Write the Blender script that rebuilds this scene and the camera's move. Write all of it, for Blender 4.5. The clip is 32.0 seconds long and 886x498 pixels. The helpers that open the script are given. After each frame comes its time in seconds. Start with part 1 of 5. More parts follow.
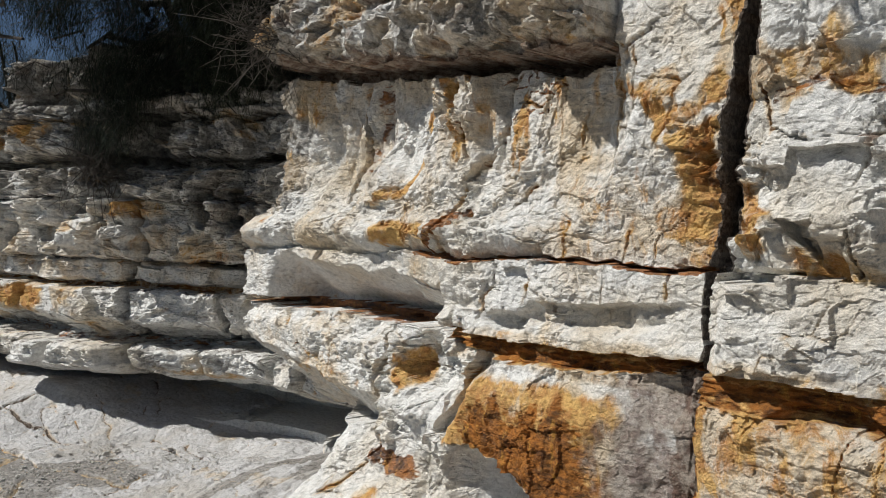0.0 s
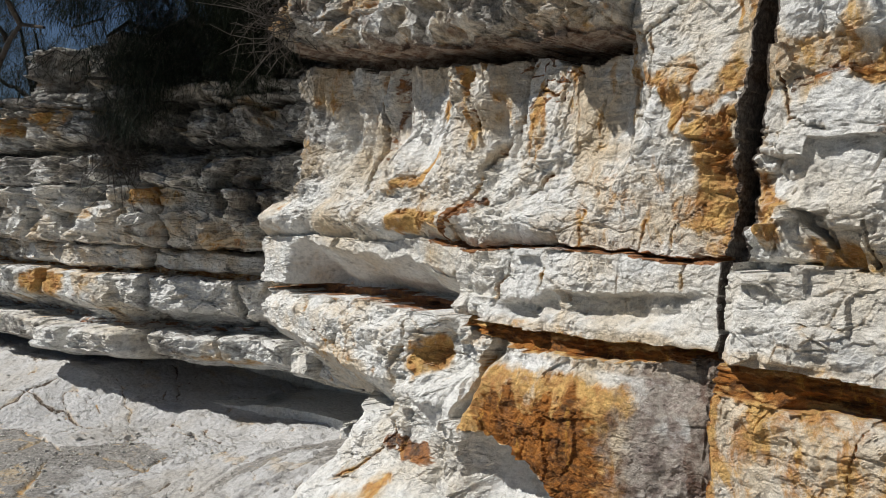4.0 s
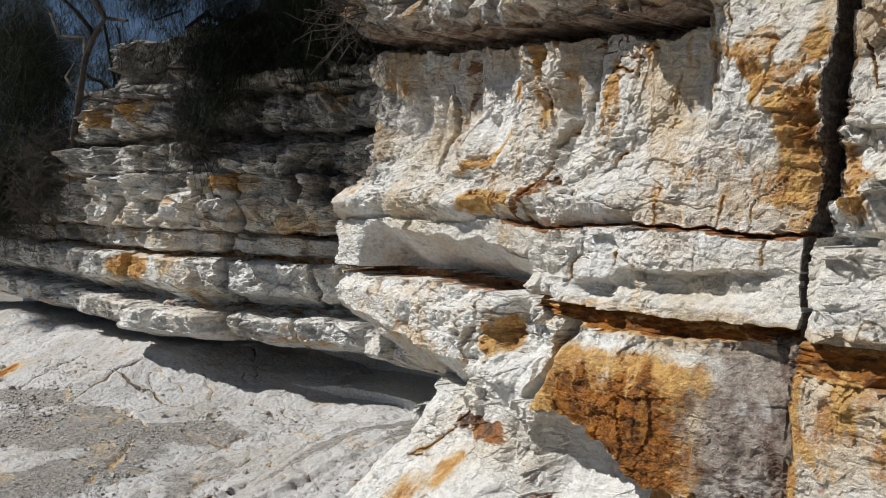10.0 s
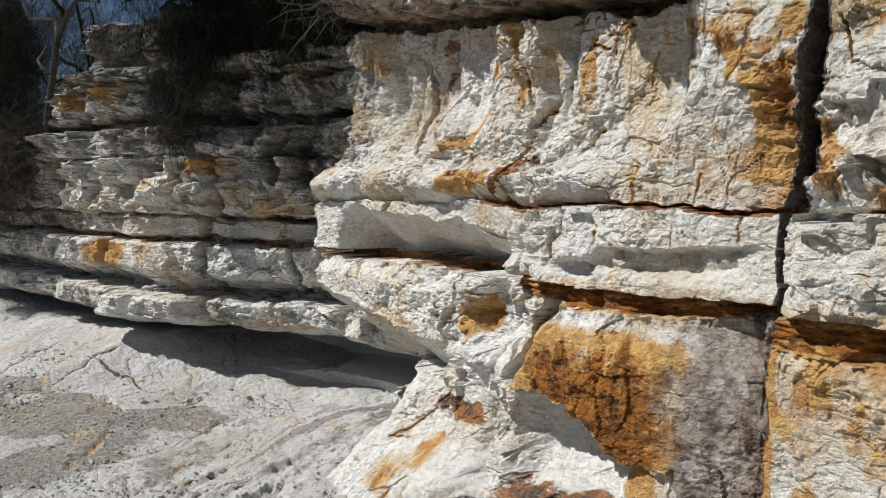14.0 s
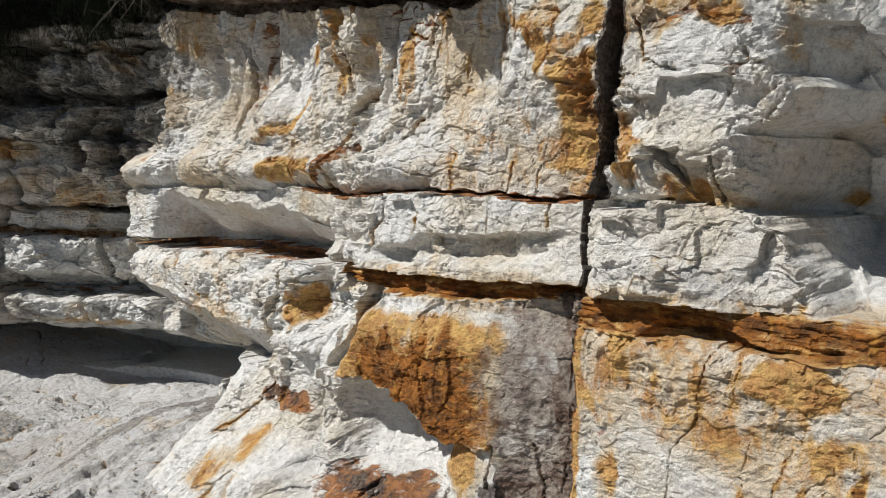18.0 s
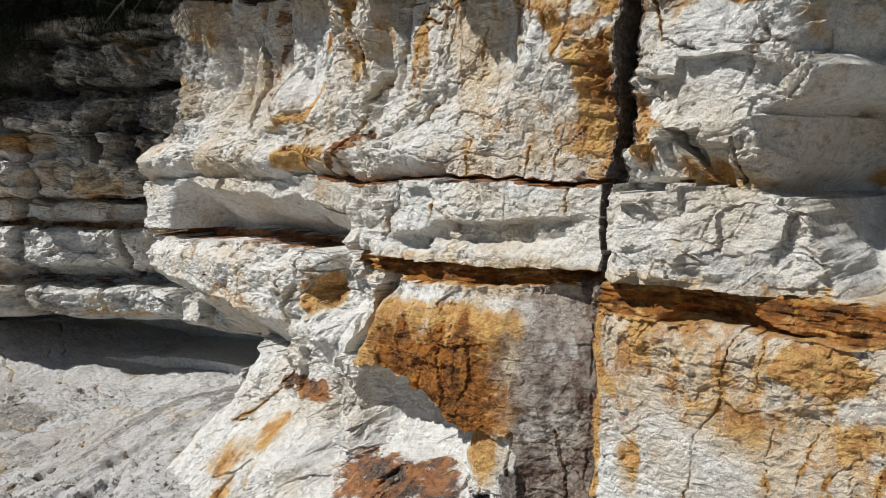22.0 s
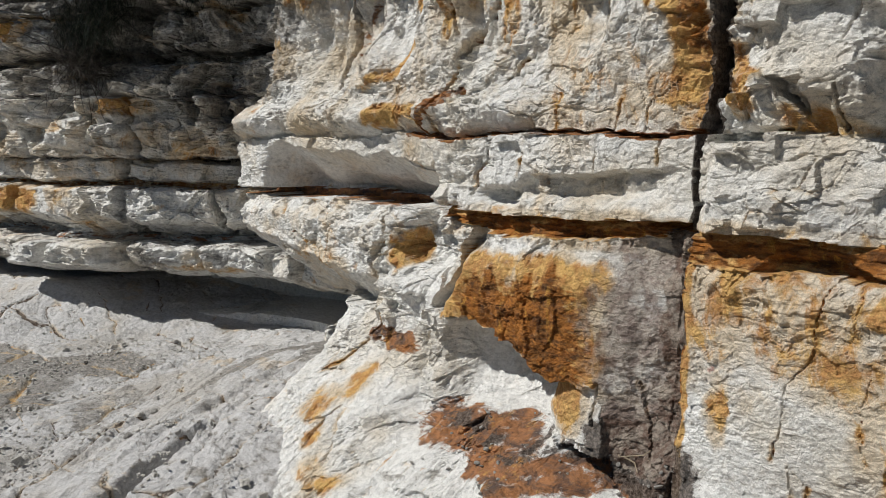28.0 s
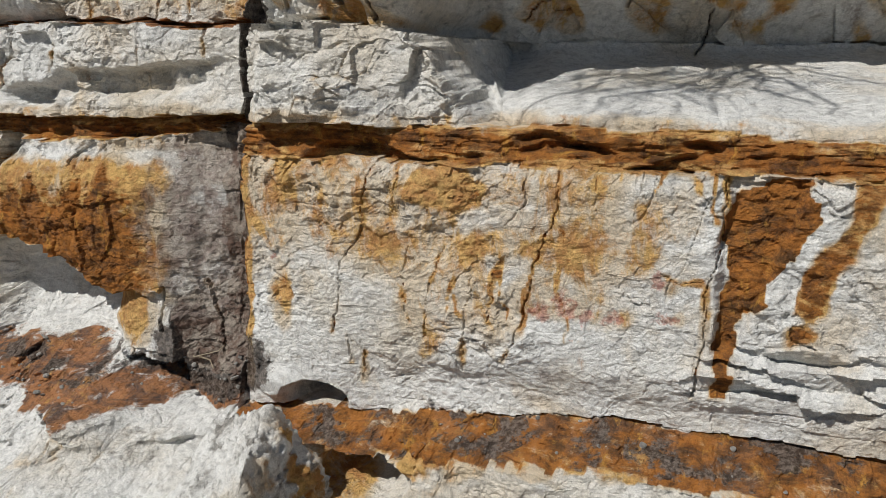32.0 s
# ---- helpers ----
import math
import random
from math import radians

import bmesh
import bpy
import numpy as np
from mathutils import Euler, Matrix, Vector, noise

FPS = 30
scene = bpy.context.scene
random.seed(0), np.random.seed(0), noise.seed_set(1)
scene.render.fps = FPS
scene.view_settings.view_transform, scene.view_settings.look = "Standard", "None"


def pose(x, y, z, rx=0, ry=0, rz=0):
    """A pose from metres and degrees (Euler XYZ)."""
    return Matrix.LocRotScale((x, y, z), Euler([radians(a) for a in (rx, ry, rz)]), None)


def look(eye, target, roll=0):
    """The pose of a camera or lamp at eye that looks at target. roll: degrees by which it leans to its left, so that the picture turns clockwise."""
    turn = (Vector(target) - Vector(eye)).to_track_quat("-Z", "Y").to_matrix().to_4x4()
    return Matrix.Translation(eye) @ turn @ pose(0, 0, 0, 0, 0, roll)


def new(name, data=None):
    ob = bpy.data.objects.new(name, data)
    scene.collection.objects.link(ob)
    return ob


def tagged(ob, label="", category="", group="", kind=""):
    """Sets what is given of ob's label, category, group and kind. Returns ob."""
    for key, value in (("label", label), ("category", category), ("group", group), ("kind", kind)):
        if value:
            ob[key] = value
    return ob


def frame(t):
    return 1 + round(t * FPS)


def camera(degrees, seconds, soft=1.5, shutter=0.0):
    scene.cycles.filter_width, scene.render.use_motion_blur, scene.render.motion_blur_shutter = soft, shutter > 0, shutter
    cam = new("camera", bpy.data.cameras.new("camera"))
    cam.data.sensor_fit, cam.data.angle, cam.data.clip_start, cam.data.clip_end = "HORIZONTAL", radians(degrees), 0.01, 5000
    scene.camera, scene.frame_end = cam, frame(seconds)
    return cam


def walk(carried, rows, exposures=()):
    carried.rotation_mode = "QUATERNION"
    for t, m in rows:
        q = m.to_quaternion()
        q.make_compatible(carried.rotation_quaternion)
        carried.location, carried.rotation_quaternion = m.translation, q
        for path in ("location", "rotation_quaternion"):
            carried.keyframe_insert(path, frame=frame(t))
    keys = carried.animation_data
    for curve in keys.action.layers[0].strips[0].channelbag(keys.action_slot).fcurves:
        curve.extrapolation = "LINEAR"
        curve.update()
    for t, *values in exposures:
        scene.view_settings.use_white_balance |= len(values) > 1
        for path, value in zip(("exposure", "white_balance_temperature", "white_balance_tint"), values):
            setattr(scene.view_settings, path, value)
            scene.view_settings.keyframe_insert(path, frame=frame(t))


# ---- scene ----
cam = camera(58.244, 32.0, soft=0.8)

# seconds, place of the eye, then heading (to the left of +y), pitch and roll in degrees
PATH = [
    (0.0, 1.343, -2.276, 1.614, 49.34, -0.44, 1.71),
    (0.5, 1.347, -2.276, 1.625, 49.63, -0.36, 1.69),
    (1.0, 1.354, -2.277, 1.632, 50.11, -0.41, 1.61),
    (1.5, 1.359, -2.284, 1.624, 50.17, -0.30, 1.68),
    (2.0, 1.357, -2.282, 1.616, 50.25, -0.20, 1.74),
    (2.5, 1.358, -2.283, 1.625, 50.14, -0.66, 1.22),
    (3.0, 1.357, -2.284, 1.621, 49.84, -0.77, 1.99),
    (3.5, 1.356, -2.280, 1.619, 50.28, -1.45, 1.88),
    (5.5, 1.357, -2.281, 1.613, 50.92, -0.97, 1.99),
    (6.0, 1.361, -2.290, 1.624, 50.86, -1.13, 1.86),
    (6.5, 1.356, -2.279, 1.612, 50.88, -0.93, 1.85),
    (7.0, 1.356, -2.279, 1.619, 50.70, -0.72, 1.57),
    (7.5, 1.362, -2.285, 1.615, 50.54, -0.42, 1.76),
    (8.0, 1.373, -2.293, 1.602, 49.98, -0.79, 2.18),
    (8.5, 1.373, -2.299, 1.616, 51.21, -1.34, 1.49),
    (9.0, 1.372, -2.303, 1.612, 53.59, -1.70, 0.82),
    (9.5, 1.367, -2.305, 1.602, 55.20, -2.58, 1.04),
    (10.0, 1.360, -2.298, 1.588, 55.50, -2.45, 1.41),
    (10.5, 1.356, -2.299, 1.590, 55.11, -2.43, 1.22),
    (11.0, 1.358, -2.296, 1.596, 54.70, -3.10, 0.88),
    (11.5, 1.360, -2.298, 1.590, 54.68, -2.82, 1.00),
    (12.0, 1.365, -2.295, 1.592, 54.44, -2.65, 1.05),
    (12.5, 1.365, -2.296, 1.598, 54.85, -2.76, 0.85),
    (13.0, 1.369, -2.290, 1.583, 54.94, -2.88, 0.80),
    (13.5, 1.365, -2.283, 1.585, 54.33, -2.98, 0.85),
    (14.0, 1.357, -2.275, 1.572, 54.22, -3.55, 0.93),
    (14.5, 1.356, -2.271, 1.588, 53.52, -4.01, 0.64),
    (15.0, 1.365, -2.276, 1.565, 52.00, -4.34, 1.21),
    (15.5, 1.381, -2.254, 1.557, 46.42, -3.30, 1.73),
    (17.5, 1.390, -2.256, 1.597, 40.15, -4.67, 1.00),
    (18.0, 1.387, -2.258, 1.586, 42.05, -4.52, 0.76),
    (18.5, 1.380, -2.258, 1.587, 43.56, -4.69, 0.35),
    (19.0, 1.378, -2.259, 1.587, 43.75, -5.44, 0.29),
    (19.5, 1.379, -2.242, 1.586, 43.40, -6.60, -0.60),
    (20.0, 1.378, -2.232, 1.589, 42.98, -5.99, -0.44),
    (20.5, 1.366, -2.237, 1.590, 43.05, -5.85, -0.24),
    (21.0, 1.367, -2.238, 1.583, 43.14, -5.32, -0.15),
    (21.5, 1.375, -2.242, 1.573, 43.10, -5.24, 0.14),
    (22.0, 1.370, -2.244, 1.583, 43.22, -5.46, -0.16),
    (22.5, 1.372, -2.255, 1.579, 43.13, -5.14, 0.03),
    (23.0, 1.376, -2.253, 1.575, 43.66, -4.87, 0.01),
    (23.5, 1.390, -2.258, 1.580, 43.53, -5.09, -0.35),
    (24.0, 1.390, -2.268, 1.570, 44.57, -4.97, -0.23),
    (24.5, 1.383, -2.268, 1.576, 44.30, -5.13, -0.45),
    (26.5, 1.384, -2.264, 1.553, 44.00, -6.13, -0.55),
    (27.0, 1.364, -2.337, 1.553, 44.39, -9.52, -3.50),
    (27.5, 1.363, -2.261, 1.511, 45.72, -9.67, -0.47),
    (28.0, 1.379, -2.323, 1.502, 48.65, -7.21, 0.16),
    (28.5, 1.385, -2.355, 1.446, 47.08, -9.07, 1.21),
    (29.0, 1.381, -2.341, 1.432, 45.28, -11.97, 1.53),
    (29.5, 1.383, -2.312, 1.434, 41.69, -12.76, 1.04),
    (30.0, 1.380, -2.315, 1.436, 38.67, -13.55, 0.56),
    (30.5, 1.394, -2.295, 1.438, 35.36, -13.37, 0.48),
    (31.0, 1.406, -2.309, 1.385, 28.36, -12.75, 1.31),
    (31.5, 1.429, -2.266, 1.431, 22.94, -13.75, -0.35),
    (32.0, 1.442, -2.283, 1.416, 18.87, -12.82, 0.37),
]


def aimed(x, y, z, yaw, pitch, roll):
    a, b = radians(yaw), radians(pitch)
    way = Vector((-math.sin(a) * math.cos(b), math.cos(a) * math.cos(b), math.sin(b)))
    return look((x, y, z), Vector((x, y, z)) + way, roll)


walk(cam, [(t, aimed(*row)) for t, *row in PATH], [(0.0, 0.0), (10.0, 0.02), (18.0, 0.03), (26.0, -0.08), (32.0, -0.18)])

# ---- light ----
SUN_DIR = Vector((-0.31, -0.58, 0.75)).normalized()
world = bpy.data.worlds.new("sky")
scene.world = world
world.use_nodes = True
wn = world.node_tree.nodes
sky = wn.new("ShaderNodeTexSky")
sky.sky_type, sky.sun_disc = "NISHITA", False
sky.dust_density, sky.ozone_density, sky.altitude = 0.2, 3.0, 1500
sky.sun_elevation = math.asin(SUN_DIR.z)
sky.sun_rotation = math.atan2(SUN_DIR.x, SUN_DIR.y)
world.node_tree.links.new(sky.outputs[0], wn["Background"].inputs[0])
wn["Background"].inputs[1].default_value = 0.038
sun = new("sun", bpy.data.lights.new("sun", "SUN"))
sun.data.energy, sun.data.angle, sun.data.color = 4.75, radians(0.5), (1.0, 0.98, 0.94)
sun.matrix_world = look(SUN_DIR * 20, (0, 0, 0))


# ---- noise on arrays ----
TABLE = np.random.default_rng(5).random(65536).astype(np.float32)
TURN_C, TURN_S = np.cos(TABLE * 2 * np.pi), np.sin(TABLE * 2 * np.pi)


def slot_of(i, j, seed):
    return (i * 7919 + j * 31337 + (i * j) * 131 + (seed * 9973 + 77)) & 65535


def lattice(i, j, seed):
    return TABLE[slot_of(np.asarray(i).astype(np.int64), np.asarray(j).astype(np.int64), int(seed))]


def grad(x, y, seed=0):
    """Gradient noise, about -0.7 to 0.7."""
    i, j = np.floor(x), np.floor(y)
    u, v = x - i, y - j
    i, j = i.astype(np.int64), j.astype(np.int64)
    out = []
    for b in (0, 1):
        for a in (0, 1):
            at = slot_of(i + a, j + b, seed)
            out.append(TURN_C[at] * (u - a) + TURN_S[at] * (v - b))
    su, sv = u * u * u * (u * (u * 6 - 15) + 10), v * v * v * (v * (v * 6 - 15) + 10)
    return (out[0] * (1 - su) + out[1] * su) * (1 - sv) + (out[2] * (1 - su) + out[3] * su) * sv


def fbm(x, y, octaves=4, seed=0, gain=0.5):
    total, amp = 0.0, 1.0
    for k in range(octaves):
        total = total + amp * grad(x * 2**k + 17.3 * k, y * 2**k - 9.1 * k, seed + k)
        amp *= gain
    return total


def ridge(x, y, octaves=3, seed=0):
    total, amp = 0.0, 1.0
    for k in range(octaves):
        total = total + amp * (1 - np.abs(grad(x * 2**k, y * 2**k, seed + k)) * 2.2)
        amp *= 0.5
    return total - 0.9


def cells(x, y, seed=0):
    """Cells: nearest, second distance, a value per cell, and the offset from the cell's middle."""
    i, j = np.floor(x).astype(np.int64), np.floor(y).astype(np.int64)
    f1, f2 = np.full(x.shape, 9.0), np.full(x.shape, 9.0)
    best, ox, oy = np.zeros(x.shape, np.int64), np.zeros(x.shape), np.zeros(x.shape)
    for a in (-1, 0, 1):
        for b in (-1, 0, 1):
            at = slot_of(i + a, j + b, seed)
            dx = i + a + TABLE[at] - x
            dy = j + b + TABLE[(at * 3 + 101) & 65535] - y
            d = dx * dx + dy * dy
            near = d < f1
            f2 = np.where(near, f1, np.minimum(f2, d))
            best = np.where(near, at, best)
            ox, oy = np.where(near, dx, ox), np.where(near, dy, oy)
            f1 = np.where(near, d, f1)
    return np.sqrt(f1), np.sqrt(f2), best, ox, oy


def chips(x, y, seed, rim=False):
    """Facets: every cell leans its own way. rim: also how near the next cell is."""
    f1, f2, best, ox, oy = cells(x, y, seed)
    out = TURN_C[best] * ox + TURN_S[best] * oy + (TABLE[(best * 5 + 11) & 65535] - 0.5) * 0.6
    return (out, f2 - f1) if rim else out


def ss(a, b, v):
    t = np.clip((v - a) / (b - a), 0, 1)
    return t * t * (3 - 2 * t)


def band(v, a, b, soft):
    return ss(a - soft, a + soft, v) * (1 - ss(b - soft, b + soft, v))


def blob(x, z, cx, cz, rx, rz, soft=0.5):
    d = np.hypot((x - cx) / rx, (z - cz) / rz)
    return 1 - ss(1 - soft, 1 + soft, d)


def boxy(x, z, cx, cz, rx, rz):
    """A rounded block."""
    d = (np.abs((x - cx) / rx) ** 4 + np.abs((z - cz) / rz) ** 4) ** 0.25
    return 1 - ss(0.78, 1.1, d)


def line_gap(x, z, pts):
    """Distance to a polyline."""
    best = np.full(x.shape, 9.0)
    for (ax, az), (bx, bz) in zip(pts, pts[1:]):
        dx, dz = bx - ax, bz - az
        t = np.clip(((x - ax) * dx + (z - az) * dz) / (dx * dx + dz * dz), 0, 1)
        best = np.minimum(best, np.hypot(x - ax - t * dx, z - az - t * dz))
    return best


# ---- materials ----
class Nodes:
    """Small helper round a node tree."""

    def __init__(self, name):
        self.mat = bpy.data.materials.new(name)
        self.mat.use_nodes = True
        self.t = self.mat.node_tree
        self.out = self.t.nodes["Principled BSDF"]

    def add(self, kind, **sockets):
        n = self.t.nodes.new(kind)
        for key, value in sockets.items():
            self.put(n, key.replace("_", " "), value)
        return n

    def put(self, n, key, value):
        if isinstance(value, bpy.types.NodeSocket):
            self.t.links.new(value, n.inputs[key])
        else:
            n.inputs[key].default_value = value

    def math(self, op, a, b=0.0, clamp=False):
        n = self.t.nodes.new("ShaderNodeMath")
        n.operation, n.use_clamp = op, clamp
        self.put(n, 0, a)
        self.put(n, 1, b)
        return n.outputs[0]

    def noise(self, vec, scale, detail=4.0, rough=0.6, warp=0.0):
        n = self.add("ShaderNodeTexNoise", Vector=vec, Scale=scale, Detail=detail, Roughness=rough, Distortion=warp)
        return n.outputs["Fac"]

    def ramp(self, fac, a, b):
        n = self.t.nodes.new("ShaderNodeMapRange")
        n.interpolation_type = "SMOOTHSTEP"
        self.put(n, 0, fac)
        n.inputs[1].default_value, n.inputs[2].default_value = a, b
        return n.outputs[0]

    def mix(self, fac, a, b, mode="MIX"):
        n = self.t.nodes.new("ShaderNodeMix")
        n.data_type, n.blend_type = "RGBA", mode
        for i, v in ((0, fac), (6, a), (7, b)):
            if isinstance(v, tuple) and len(v) == 3:
                v = (*v, 1)
            self.put(n, i, v)
        return n.outputs[2]

    def place(self, scale=(1, 1, 1)):
        co = self.t.nodes.new("ShaderNodeTexCoord").outputs["Object"]
        m = self.add("ShaderNodeMapping", Vector=co)
        m.inputs["Scale"].default_value = scale
        return m.outputs[0]

    def attr(self, name):
        n = self.t.nodes.new("ShaderNodeAttribute")
        n.attribute_name = name
        s = self.t.nodes.new("ShaderNodeSeparateColor")
        self.t.links.new(n.outputs["Color"], s.inputs[0])
        return s.outputs


def sandstone(name, pale, cream, bump=1.0, crackle=1.0):
    k = Nodes(name)
    p, flat = k.place(), k.place((1, 1, 2.6))
    stain, crust = k.attr("stain"), k.attr("crust")
    big, mid, fine, grain = k.noise(p, 1.6, 5), k.noise(flat, 9, 8, 0.65, 0.4), k.noise(p, 38, 8, 0.7), k.noise(p, 230, 3, 0.7)
    col = k.mix(k.ramp(big, 0.45, 0.68), pale, cream)
    col = k.mix(k.math("MULTIPLY", k.ramp(mid, 0.54, 0.74), 0.42), col, (0.52, 0.45, 0.35))
    # grey weathered skin, also the shade painted on the cliff's far end
    g = k.ramp(k.math("ADD", crust[0], k.math("MULTIPLY", k.math("SUBTRACT", mid, 0.5), 1.6)), 0.42, 0.72)
    col = k.mix(k.math("MULTIPLY", g, 0.85), col, k.mix(k.ramp(fine, 0.35, 0.65), (0.17, 0.16, 0.145), (0.36, 0.335, 0.30)))
    # warm tint round the stains
    tintn = k.ramp(k.math("ADD", stain[1], k.math("MULTIPLY", k.math("SUBTRACT", k.noise(p, 4.5, 7, 0.65, 0.5), 0.5), 1.5)), 0.12, 0.62)
    col = k.mix(k.math("MULTIPLY", tintn, 0.62), col, (0.63, 0.47, 0.27))
    # yellow and orange iron stain
    o = k.ramp(k.math("ADD", stain[1], k.math("MULTIPLY", k.math("SUBTRACT", k.noise(k.place((1.6, 1.3, 0.9)), 6.5, 10, 0.72, 0.5), 0.5), 2.1)), 0.44, 0.80)
    col = k.mix(k.math("MULTIPLY", o, 0.88), col, k.mix(k.ramp(k.noise(p, 13, 6, 0.7), 0.38, 0.62), (0.44, 0.19, 0.04), (0.66, 0.40, 0.12)))
    # dark rust
    r = k.ramp(k.math("ADD", stain[0], k.math("MULTIPLY", k.math("SUBTRACT", k.noise(flat, 11, 9, 0.7, 0.5), 0.5), 1.5)), 0.42, 0.66)
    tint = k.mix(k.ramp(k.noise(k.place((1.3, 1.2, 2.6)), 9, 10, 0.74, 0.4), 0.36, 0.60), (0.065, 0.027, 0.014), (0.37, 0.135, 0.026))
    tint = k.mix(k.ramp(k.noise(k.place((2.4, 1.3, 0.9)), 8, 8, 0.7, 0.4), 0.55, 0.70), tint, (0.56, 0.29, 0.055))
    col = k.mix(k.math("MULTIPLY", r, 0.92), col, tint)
    # rosy spots
    s = k.ramp(k.math("ADD", stain[2], k.math("MULTIPLY", k.math("SUBTRACT", k.noise(p, 34, 6, 0.7), 0.5), 1.8)), 0.45, 0.8)
    col = k.mix(k.math("MULTIPLY", s, 0.72), col, k.mix(k.ramp(k.noise(p, 60, 5, 0.7), 0.42, 0.58), (0.36, 0.095, 0.06), (0.58, 0.30, 0.20)))
    # earth, also the dark colour in the main joint and the roof slot
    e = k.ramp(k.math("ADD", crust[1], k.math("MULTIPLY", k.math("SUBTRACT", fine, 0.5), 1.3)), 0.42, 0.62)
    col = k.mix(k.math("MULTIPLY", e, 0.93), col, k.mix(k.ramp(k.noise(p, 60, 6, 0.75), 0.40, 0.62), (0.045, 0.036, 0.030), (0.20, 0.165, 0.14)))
    # purple-brown film
    f = k.ramp(k.math("ADD", crust[2], k.math("MULTIPLY", k.math("SUBTRACT", k.noise(p, 7, 8, 0.7), 0.5), 1.5)), 0.42, 0.75)
    col = k.mix(k.math("MULTIPLY", f, 0.85), col, k.mix(k.ramp(k.noise(p, 17, 7, 0.7), 0.40, 0.60), (0.16, 0.10, 0.075), (0.40, 0.34, 0.28)))
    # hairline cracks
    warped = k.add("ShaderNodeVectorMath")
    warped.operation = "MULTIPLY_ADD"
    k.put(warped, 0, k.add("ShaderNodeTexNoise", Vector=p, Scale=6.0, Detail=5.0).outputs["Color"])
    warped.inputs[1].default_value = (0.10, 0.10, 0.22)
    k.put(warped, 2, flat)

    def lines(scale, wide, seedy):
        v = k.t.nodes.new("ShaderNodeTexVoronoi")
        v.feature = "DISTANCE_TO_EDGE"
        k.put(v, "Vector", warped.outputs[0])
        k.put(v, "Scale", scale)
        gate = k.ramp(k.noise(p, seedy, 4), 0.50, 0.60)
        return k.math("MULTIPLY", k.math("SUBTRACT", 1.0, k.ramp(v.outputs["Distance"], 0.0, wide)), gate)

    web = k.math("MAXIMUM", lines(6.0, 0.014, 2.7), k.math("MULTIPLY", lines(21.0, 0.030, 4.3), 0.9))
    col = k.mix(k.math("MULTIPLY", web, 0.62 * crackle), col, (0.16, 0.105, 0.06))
    rn = k.add("ShaderNodeTexNoise", Vector=flat, Scale=17.0, Detail=6.0, Roughness=0.5, Distortion=0.25)
    rn.noise_type = "RIDGED_MULTIFRACTAL"
    crease = k.ramp(rn.outputs["Fac"], 0.62, 0.95)
    col = k.mix(k.math("MULTIPLY", crease, 0.12), col, (0.22, 0.16, 0.10))
    pit = k.ramp(k.noise(k.place((1, 1, 1.7)), 75, 4, 0.6), 0.36, 0.27)
    pit = k.math("MULTIPLY", pit, k.ramp(k.noise(p, 5.5, 4), 0.42, 0.58))
    col = k.mix(k.math("MULTIPLY", pit, 0.6), col, (0.14, 0.105, 0.07))
    shade = k.math("ADD", k.math("MULTIPLY", grain, 0.90), 0.55)
    shade = k.math("MULTIPLY", shade, k.math("ADD", k.math("MULTIPLY", k.ramp(fine, 0.30, 0.58), 0.34), 0.75))
    col = k.mix(1.0, col, k.add("ShaderNodeCombineColor", Red=shade, Green=shade, Blue=shade).outputs[0], "MULTIPLY")
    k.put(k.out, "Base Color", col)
    k.put(k.out, "Roughness", 0.92)
    k.put(k.out, "Specular IOR Level", 0.18)
    bent = k.add("ShaderNodeVectorMath")
    bent.operation = "MULTIPLY_ADD"
    k.put(bent, 0, k.add("ShaderNodeTexNoise", Vector=p, Scale=14.0, Detail=4.0).outputs["Color"])
    bent.inputs[1].default_value = (0.07, 0.07, 0.07)
    k.put(bent, 2, k.place((1, 1, 1.25)))

    def knobs(scale, amount):
        v = k.t.nodes.new("ShaderNodeTexVoronoi")
        k.put(v, "Vector", bent.outputs[0])
        k.put(v, "Scale", scale)
        return v.outputs["Distance"], amount

    h_knob = 0.0
    gate_k = k.ramp(k.noise(p, 3.4, 4), 0.36, 0.60)
    for dist, amount in (knobs(30.0, 0.011), knobs(72.0, 0.006)):
        h_knob = k.math("ADD", h_knob, k.math("MULTIPLY", dist, amount))
    h_knob = k.math("MULTIPLY", h_knob, k.math("ADD", k.math("MULTIPLY", gate_k, 0.8), 0.2))
    lamin = k.noise(k.place((5, 5, 60)), 1.6, 5, 0.65)
    h = k.math("ADD", k.math("MULTIPLY", k.noise(k.place((1, 1, 1.5)), 34, 9, 0.72), 0.017), k.math("MULTIPLY", k.noise(p, 150, 5, 0.78), 0.0095))
    h = k.math("SUBTRACT", h, k.math("MULTIPLY", pit, 0.006))
    h = k.math("ADD", h, k.math("MULTIPLY", lamin, 0.0008))
    h = k.math("SUBTRACT", h, h_knob)
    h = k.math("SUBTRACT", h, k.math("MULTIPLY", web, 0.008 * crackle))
    h = k.math("SUBTRACT", h, k.math("MULTIPLY", crease, 0.003))
    b = k.add("ShaderNodeBump", Height=h, Strength=min(1.0, 0.9 * bump), Distance=1.0 * bump)
    k.put(k.out, "Normal", b.outputs[0])
    return k.mat


